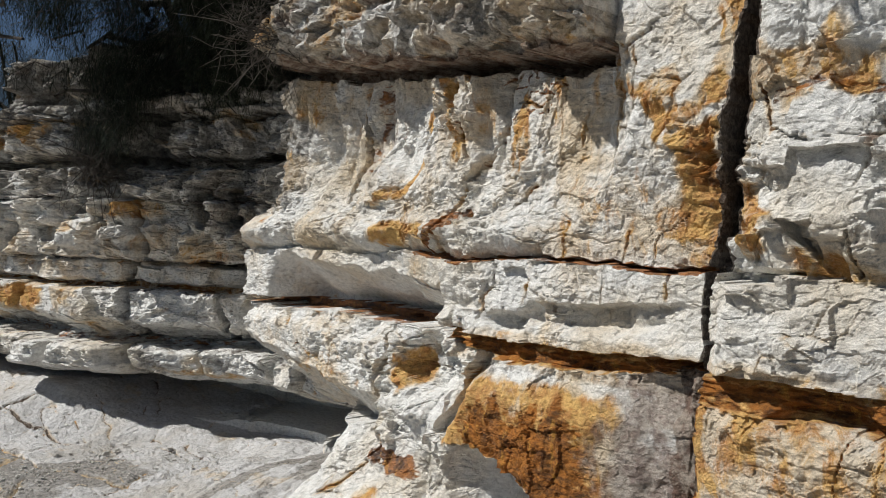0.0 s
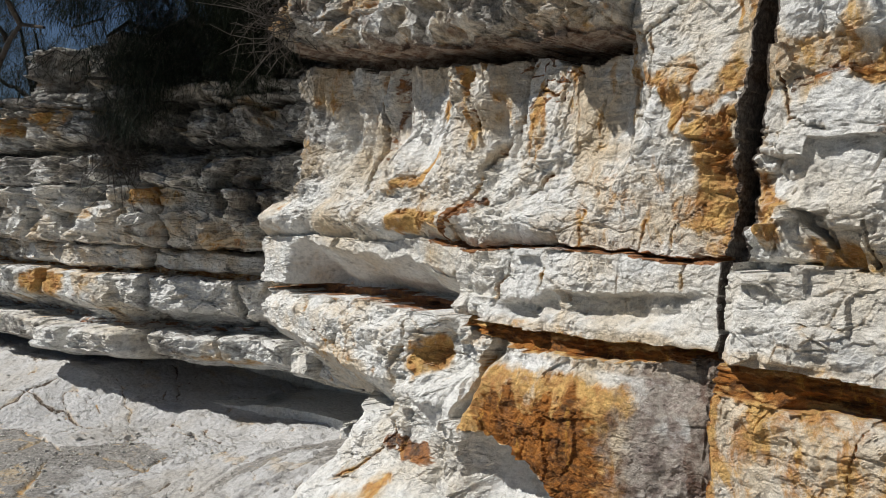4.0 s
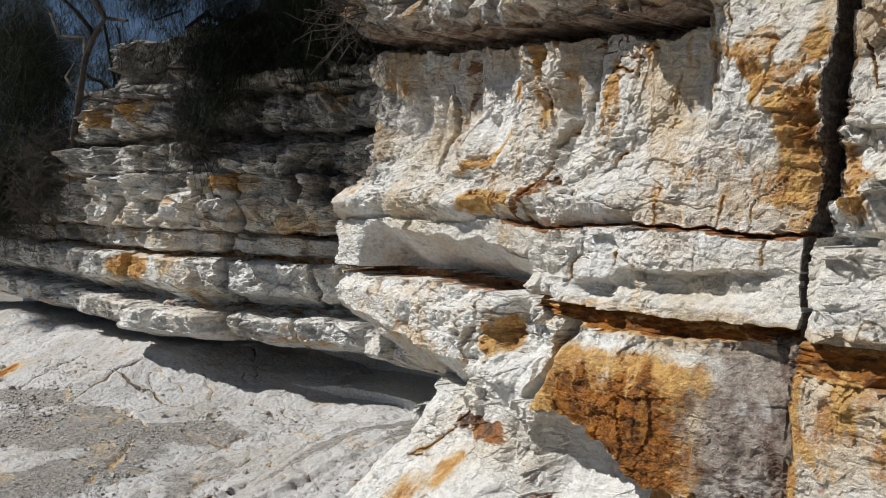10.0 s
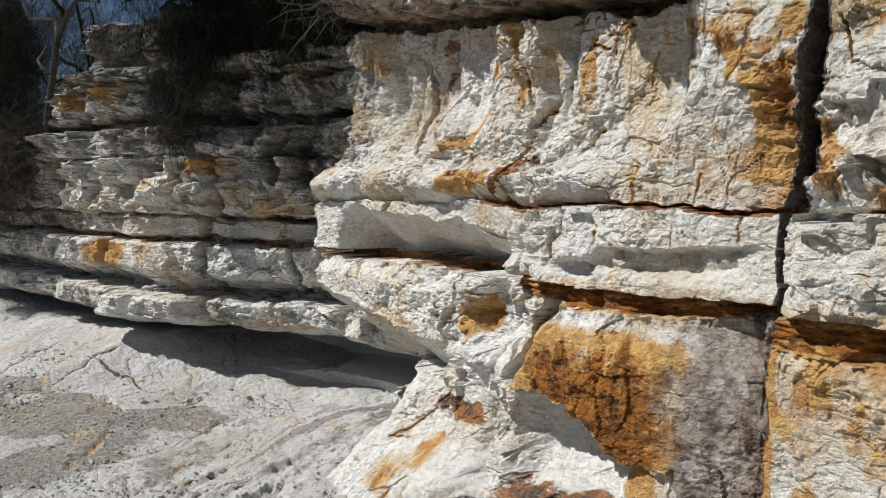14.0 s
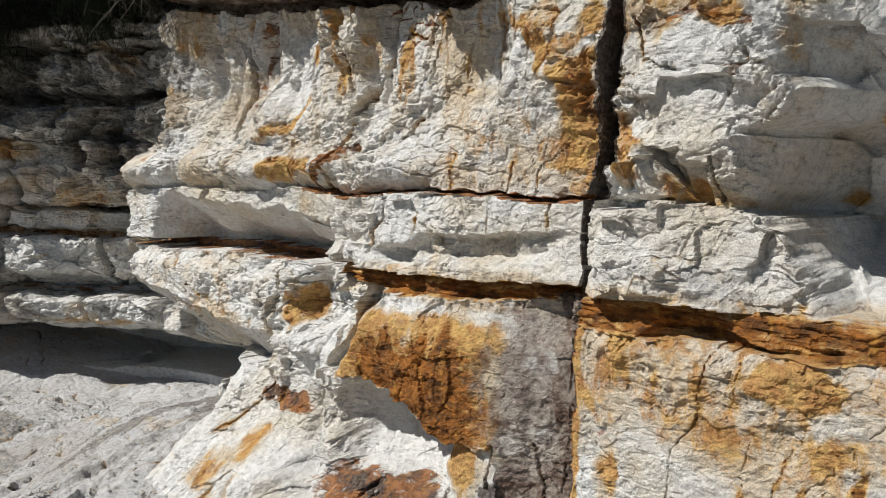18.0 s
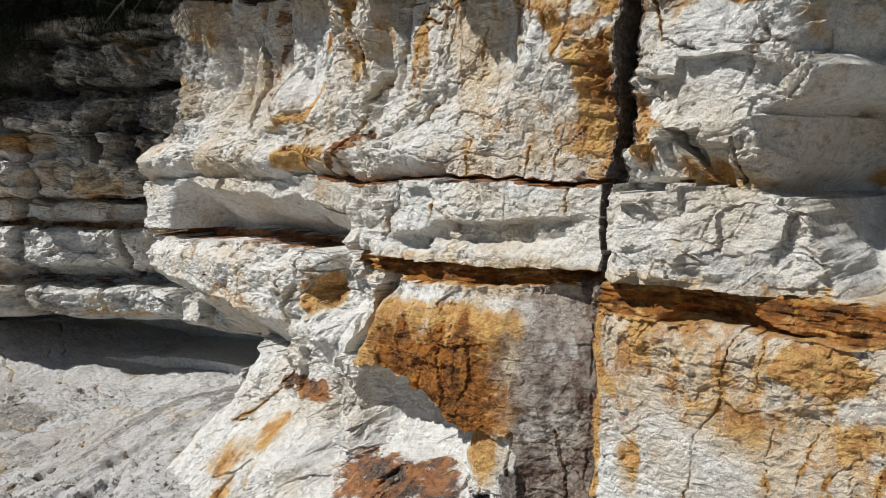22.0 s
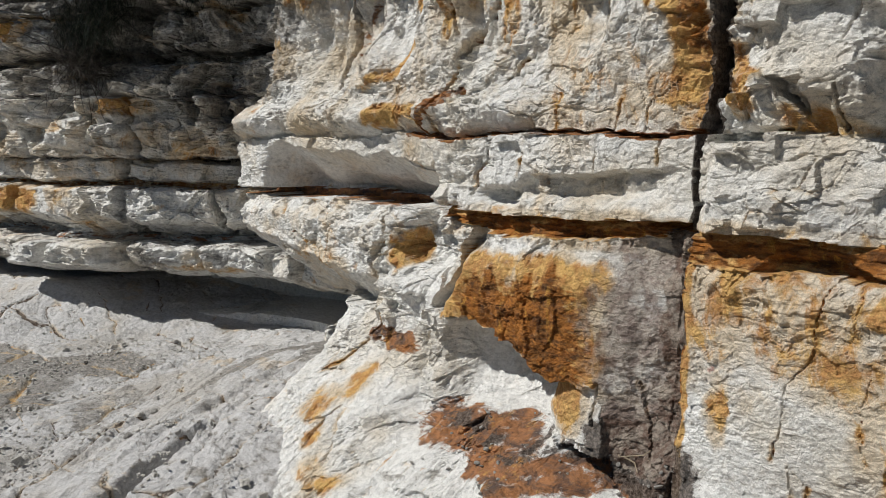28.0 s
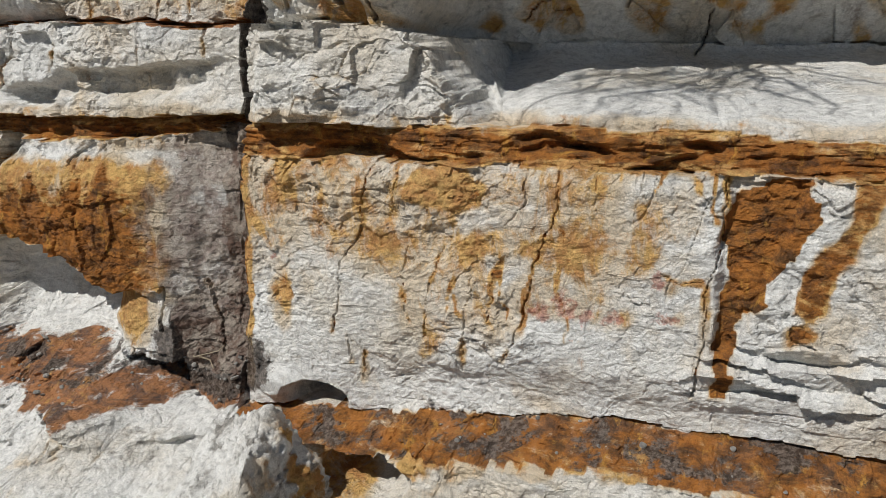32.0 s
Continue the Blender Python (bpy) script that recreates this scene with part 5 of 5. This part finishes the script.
she_oak(13, (-3.5, 0.6, 2.9), [(-3.5, 0.6, 2.7), (-3.48, 0.5, 3.1), (-3.4, 0.3, 3.6), (-3.3, 0.1, 4.2)],
        [((-3.45, 0.4, 3.2), (-3.1, -0.2, 3.2)), ((-3.4, 0.3, 3.6), (-2.6, 0.2, 3.9)), ((-3.45, 0.4, 3.2), (-3.9, -0.2, 3.3))],
        [((-3.6, 0.1, 3.15), (0.65, 0.35, 0.35), 240), ((-3.6, -0.5, 3.9), (0.9, 0.6, 0.4), 90), ((-3.65, 0.1, 2.75), (0.40, 0.2, 0.25), 120)],
        "dark she-oak rooted above the cliff corner")
# its last clump is unseen too and throws shade on the far beds
she_oak(14, (-9.6, 0.5, 1.6), [(-9.6, 0.5, 1.4), (-9.5, 0.3, 2.2), (-9.3, 0.0, 3.0), (-9.2, -0.2, 3.9)],
        [((-9.5, 0.2, 2.4), (-8.6, -0.6, 2.9)), ((-9.3, 0.0, 3.0), (-10.2, -0.8, 3.6)), ((-9.3, 0.0, 3.0), (-8.5, -0.2, 3.7))],
        [((-9.0, -0.3, 2.9), (0.9, 0.7, 0.8), 190), ((-10.4, -1.2, 3.0), (0.9, 0.8, 1.0), 170), ((-9.0, -0.6, 2.1), (0.6, 0.5, 0.4), 120), ((-9.2, -2.6, 3.0), (0.9, 0.5, 0.8), 150)],
        "dark she-oak standing beyond the end of the cliff")
she_oak(15, (1.2, 1.6, 3.3), [(1.2, 1.6, 3.1), (1.1, 0.9, 3.6), (0.9, 0.1, 4.0), (0.6, -0.7, 4.1), (0.3, -1.3, 3.95)],
        [((0.6 - 0.02 * k, -0.75 - 0.03 * k, 4.08), (0.02 + 0.085 * k, -1.55 + 0.03 * (k % 3), 3.28 + 0.07 * ((k * 5) % 7))) for k in range(12)],
        [((0.40, -1.25, 3.40), (0.55, 0.16, 0.2), 16)],
        "she-oak bough reaching out over the cliff", 10, 0.45, 0.003, 0.010)


def thicket(seed, mid, radii, number, label):
    rng = np.random.default_rng(seed)
    pieces = []
    for _ in range(number):
        p = np.array(mid) + rng.uniform(-1, 1, 3) * np.array(radii)
        pieces.append(p)
    v, f = strands(rng, pieces, 26, 0.5, 0.7, 0.006)
    ob = new("thicket", mesh_of("thicket", v, f, NEEDLE, False))
    return tagged(ob, label, "undergrowth", kind="stuff")


thicket(22, (-11.5, -2.0, 3.0), (1.4, 1.6, 1.3), 900, "dark foliage beyond the end of the cliff")
thicket(21, (-4.4, 1.5, 3.9), (2.4, 0.8, 1.1), 1500, "dark undergrowth on the bank above the cliff")


def dead_bush(seed, root, spread, number, label):
    """A bare bush: one stem and many crooked forking twigs."""
    rng = np.random.default_rng(seed)
    bush = tagged(new("dead_bush"), label, "bush", "bare bushes on the cliff")
    bush.location = root
    for k in range(number):
        a = rng.uniform(0, 2 * np.pi)
        tip = np.array(spread) * [math.cos(a), math.sin(a), rng.uniform(-1.0, 0.7)] * rng.uniform(0.6, 1)
        pts = crooked(rng, rng.normal(0, 0.05, 3), tip, 6, 0.05)
        pieces = [tube_arrays(pts, [0.008 * (1 - 0.8 * j / 6) for j in range(7)], 4)]
        for j in range(1, 7):
            for _ in range(3):
                way = rng.normal(0, 0.16, 3)
                fork = crooked(rng, pts[j], pts[j] + way, 3, 0.02)
                pieces.append(tube_arrays(fork, [0.0032, 0.0026, 0.002, 0.0012], 3))
                for _ in range(2):
                    pieces.append(tube_arrays(crooked(rng, fork[2], fork[2] + rng.normal(0, 0.09, 3), 2, 0.01), [0.0018, 0.0014, 0.0009], 3))
        v, f = join(pieces)
        part("branch", mesh_of("branch", v, f, BARK), bush)
    return bush


dead_bush(31, (-6.75, -1.12, 2.05), (0.55, 0.25, 0.75), 16, "tangled bare grey bush clinging to the cliff edge")
dead_bush(32, (-7.2, -1.35, 1.65), (0.55, 0.25, 0.55), 16, "tangled bare grey bush clinging to the cliff edge")
dead_bush(35, (-7.0, -1.25, 1.9), (0.5, 0.2, 0.6), 14, "tangled bare grey bush clinging to the cliff edge")
dead_bush(36, (-7.6, -1.7, 1.5), (0.6, 0.25, 0.6), 18, "tangled bare grey bush clinging to the cliff edge")
dead_bush(33, (-4.55, -0.5, 2.12), (0.45, 0.12, 0.25), 9, "bare twigs on a ledge of the cliff")
dead_bush(34, (-2.75, -0.12, 2.80), (0.32, 0.12, 0.20), 9, "dry twigs over the overhanging slab")


def stone_mesh(name, seed, flat):
    bm = bmesh.new()
    bmesh.ops.create_icosphere(bm, subdivisions=2, radius=1)
    rng = random.Random(seed)
    cuts = [(Vector((rng.gauss(0, 1), rng.gauss(0, 1), rng.gauss(0, 1))).normalized(), rng.uniform(0.55, 0.85)) for _ in range(7)]
    for v in bm.verts:
        for n, d in cuts:
            over = v.co.dot(n) - d
            if over > 0:
                v.co -= n * over
        v.co += 0.07 * noise.noise_vector(v.co * 2.3 + Vector((seed, 0, 0)))
        v.co.z *= flat
    me = bpy.data.meshes.new(name)
    bm.to_mesh(me)
    bm.free()
    me.materials.append(STONE)
    return me


def ground_at(x, y):
    return float(ground_z(np.array([x]), np.array([y]))[0][0])


STONES = [stone_mesh("stone", 40 + k, 0.45 + 0.12 * k) for k in range(5)]
rng = np.random.default_rng(77)
placed = 0
while placed < 195:
    x, y = rng.uniform(-6.5, -1.2), rng.uniform(-2.1, -0.2)
    d = -y - float(np.where(x < -3.2, step_out(x), 0.0))
    if d < 0.35 or (x > -1.9 and d < 0.9):
        continue
    size = min(0.04, 0.008 * math.exp(rng.normal(0, 0.55)))
    ob = new("stone", STONES[placed % 5])
    ob.matrix_world = pose(x, y, ground_at(x, y) + size * 0.15, rng.uniform(-15, 15), rng.uniform(-15, 15), rng.uniform(0, 360)) @ Matrix.Scale(size, 4)
    tagged(ob, "small pale grey stone lying on the rock shelf", "stone", "loose stones on the shelf")
    placed += 1

# grit, too fine to count
pieces = []
cube = np.array([(-1, -1, -0.6), (1, -1, -0.7), (1, 1, -0.6), (-1, 1, -0.7), (-0.7, -0.8, 0.5), (0.8, -0.7, 0.6), (0.6, 0.8, 0.5), (-0.8, 0.6, 0.6)])
box = np.array([(0, 3, 2, 1), (4, 5, 6, 7), (0, 1, 5, 4), (1, 2, 6, 5), (2, 3, 7, 6), (3, 0, 4, 7)])
rx, ry = rng.uniform(-6.5, -0.9, 14000), rng.uniform(-2.2, 0.1, 14000)
rd = -ry - np.where(rx < -3.2, step_out(rx), 0.0)
stay = (rd > 0.25) & (rng.random(14000) < 0.25 + 0.75 * (grad(rx * 1.7, ry * 1.7, 7) > 0.05))
rz = ground_z(rx, ry)[0]
for x, y, z in zip(rx[stay], ry[stay], rz[stay]):
    s = 0.0042 * math.exp(rng.normal(0, 0.5))
    turn = np.array(Euler(rng.uniform(0, 6, 3)).to_matrix())
    pieces.append((cube @ turn * s * [1, 1, 0.7] + [x, y, z + s * 0.3], box))
v, f = join(pieces)
tagged(new("grit", mesh_of("grit", v, f, STONE, False)), "fine grey grit scattered over the rock shelf", "grit", kind="stuff")


# boulder at the foot of the joint
def boulder():
    bm = bmesh.new()
    bmesh.ops.create_icosphere(bm, subdivisions=6, radius=1)
    cuts = [((-0.5, -0.35, 0.79), 0.44), ((1, -0.15, 0.30), 0.68), ((-0.2, -0.95, 0.25), 0.72), ((0.3, 0.9, 0.3), 0.7)]
    for v in bm.verts:
        for n, d in cuts:
            n = Vector(n).normalized()
            over = v.co.dot(n) - d
            if over > 0:
                v.co -= n * over * 0.93
        p = v.co.copy()
        v.co += p.normalized() * (0.10 * noise.fractal(p * 2.2, 1.0, 2.0, 5) + 0.05 * noise.fractal(Vector((p.x * 8, p.y * 8, p.z * 22 + p.x * 9)), 0.6, 2.0, 6))
        v.co.x *= 0.30
        v.co.y *= 0.28
        v.co.z *= 0.32
    me = bpy.data.meshes.new("boulder")
    bm.to_mesh(me)
    bm.free()
    for p in me.polygons:
        p.use_smooth = True
    co = np.zeros(len(me.vertices) * 3)
    me.vertices.foreach_get("co", co)
    co = co.reshape(-1, 3)
    edge = ss(0.10, 0.22, co[:, 0]) * ss(-0.2, 0.2, fbm(co[:, 1] * 9, co[:, 2] * 9, 3, 5))
    paint(me, "stain", np.stack([0.45 * edge, 0.85 * edge, 0 * edge], -1))
    paint(me, "crust", np.stack([0.42 + 0.3 * fbm(co[:, 0] * 6, co[:, 2] * 6, 3, 8), 0 * edge, 0 * edge], -1))
    me.materials.append(ROCK)
    ob = new("boulder", me)
    ob.matrix_world = pose(0.21, -0.50, 0.14, 0, -12, 8)
    tagged(ob, "pale grey angular boulder at the foot of the joint", "boulder")


boulder()


# sticks and crumbs in the earth below the joint
def stick(pts, r, label):
    v, f = tube_arrays(pts, [r * (1 - 0.5 * k / (len(pts) - 1)) for k in range(len(pts))], 6)
    tagged(new("stick", mesh_of("stick", v, f, DRY)), label, "stick", "dry sticks by the joint")


def wall_at(x, z):
    """The face of the rock at a place of the wall."""
    r, c = np.searchsorted(ZS, z), np.searchsorted(XS, x)
    return tuple(VERTS[r * len(XS) + c])


for pts, r in (([(-0.30, 0.415), (-0.22, 0.43), (-0.14, 0.445), (-0.10, 0.47)], 0.0028), ([(-0.20, 0.43), (-0.17, 0.415), (-0.14, 0.39)], 0.0035), ([(-0.40, 0.40), (-0.33, 0.405), (-0.29, 0.42)], 0.002)):
    stick([Vector(wall_at(*p)) + Vector((0, -0.008, 0.006)) for p in pts], r, "dry crooked stick lying in the earth below the joint")

for k in range(100):
    x, z = rng.uniform(-1.05, 0.02), rng.uniform(0.27, 0.46)
    if k > 76:
        x, z = rng.uniform(0.5, 1.9), rng.uniform(0.335, 0.42)
    size = min(0.016, 0.0055 * math.exp(rng.normal(0, 0.5)))
    ob = new("stone", STONES[k % 5])
    ob.matrix_world = Matrix.Translation(Vector(wall_at(x, z)) + Vector((0, -size * 0.2, size * 0.2))) @ pose(0, 0, 0, rng.uniform(-30, 30), rng.uniform(-30, 30), rng.uniform(0, 360)) @ Matrix.Scale(size, 4)
    tagged(ob, "small chip of stone lying on the rusty ledge", "stone", "chips on the rusty ledge")
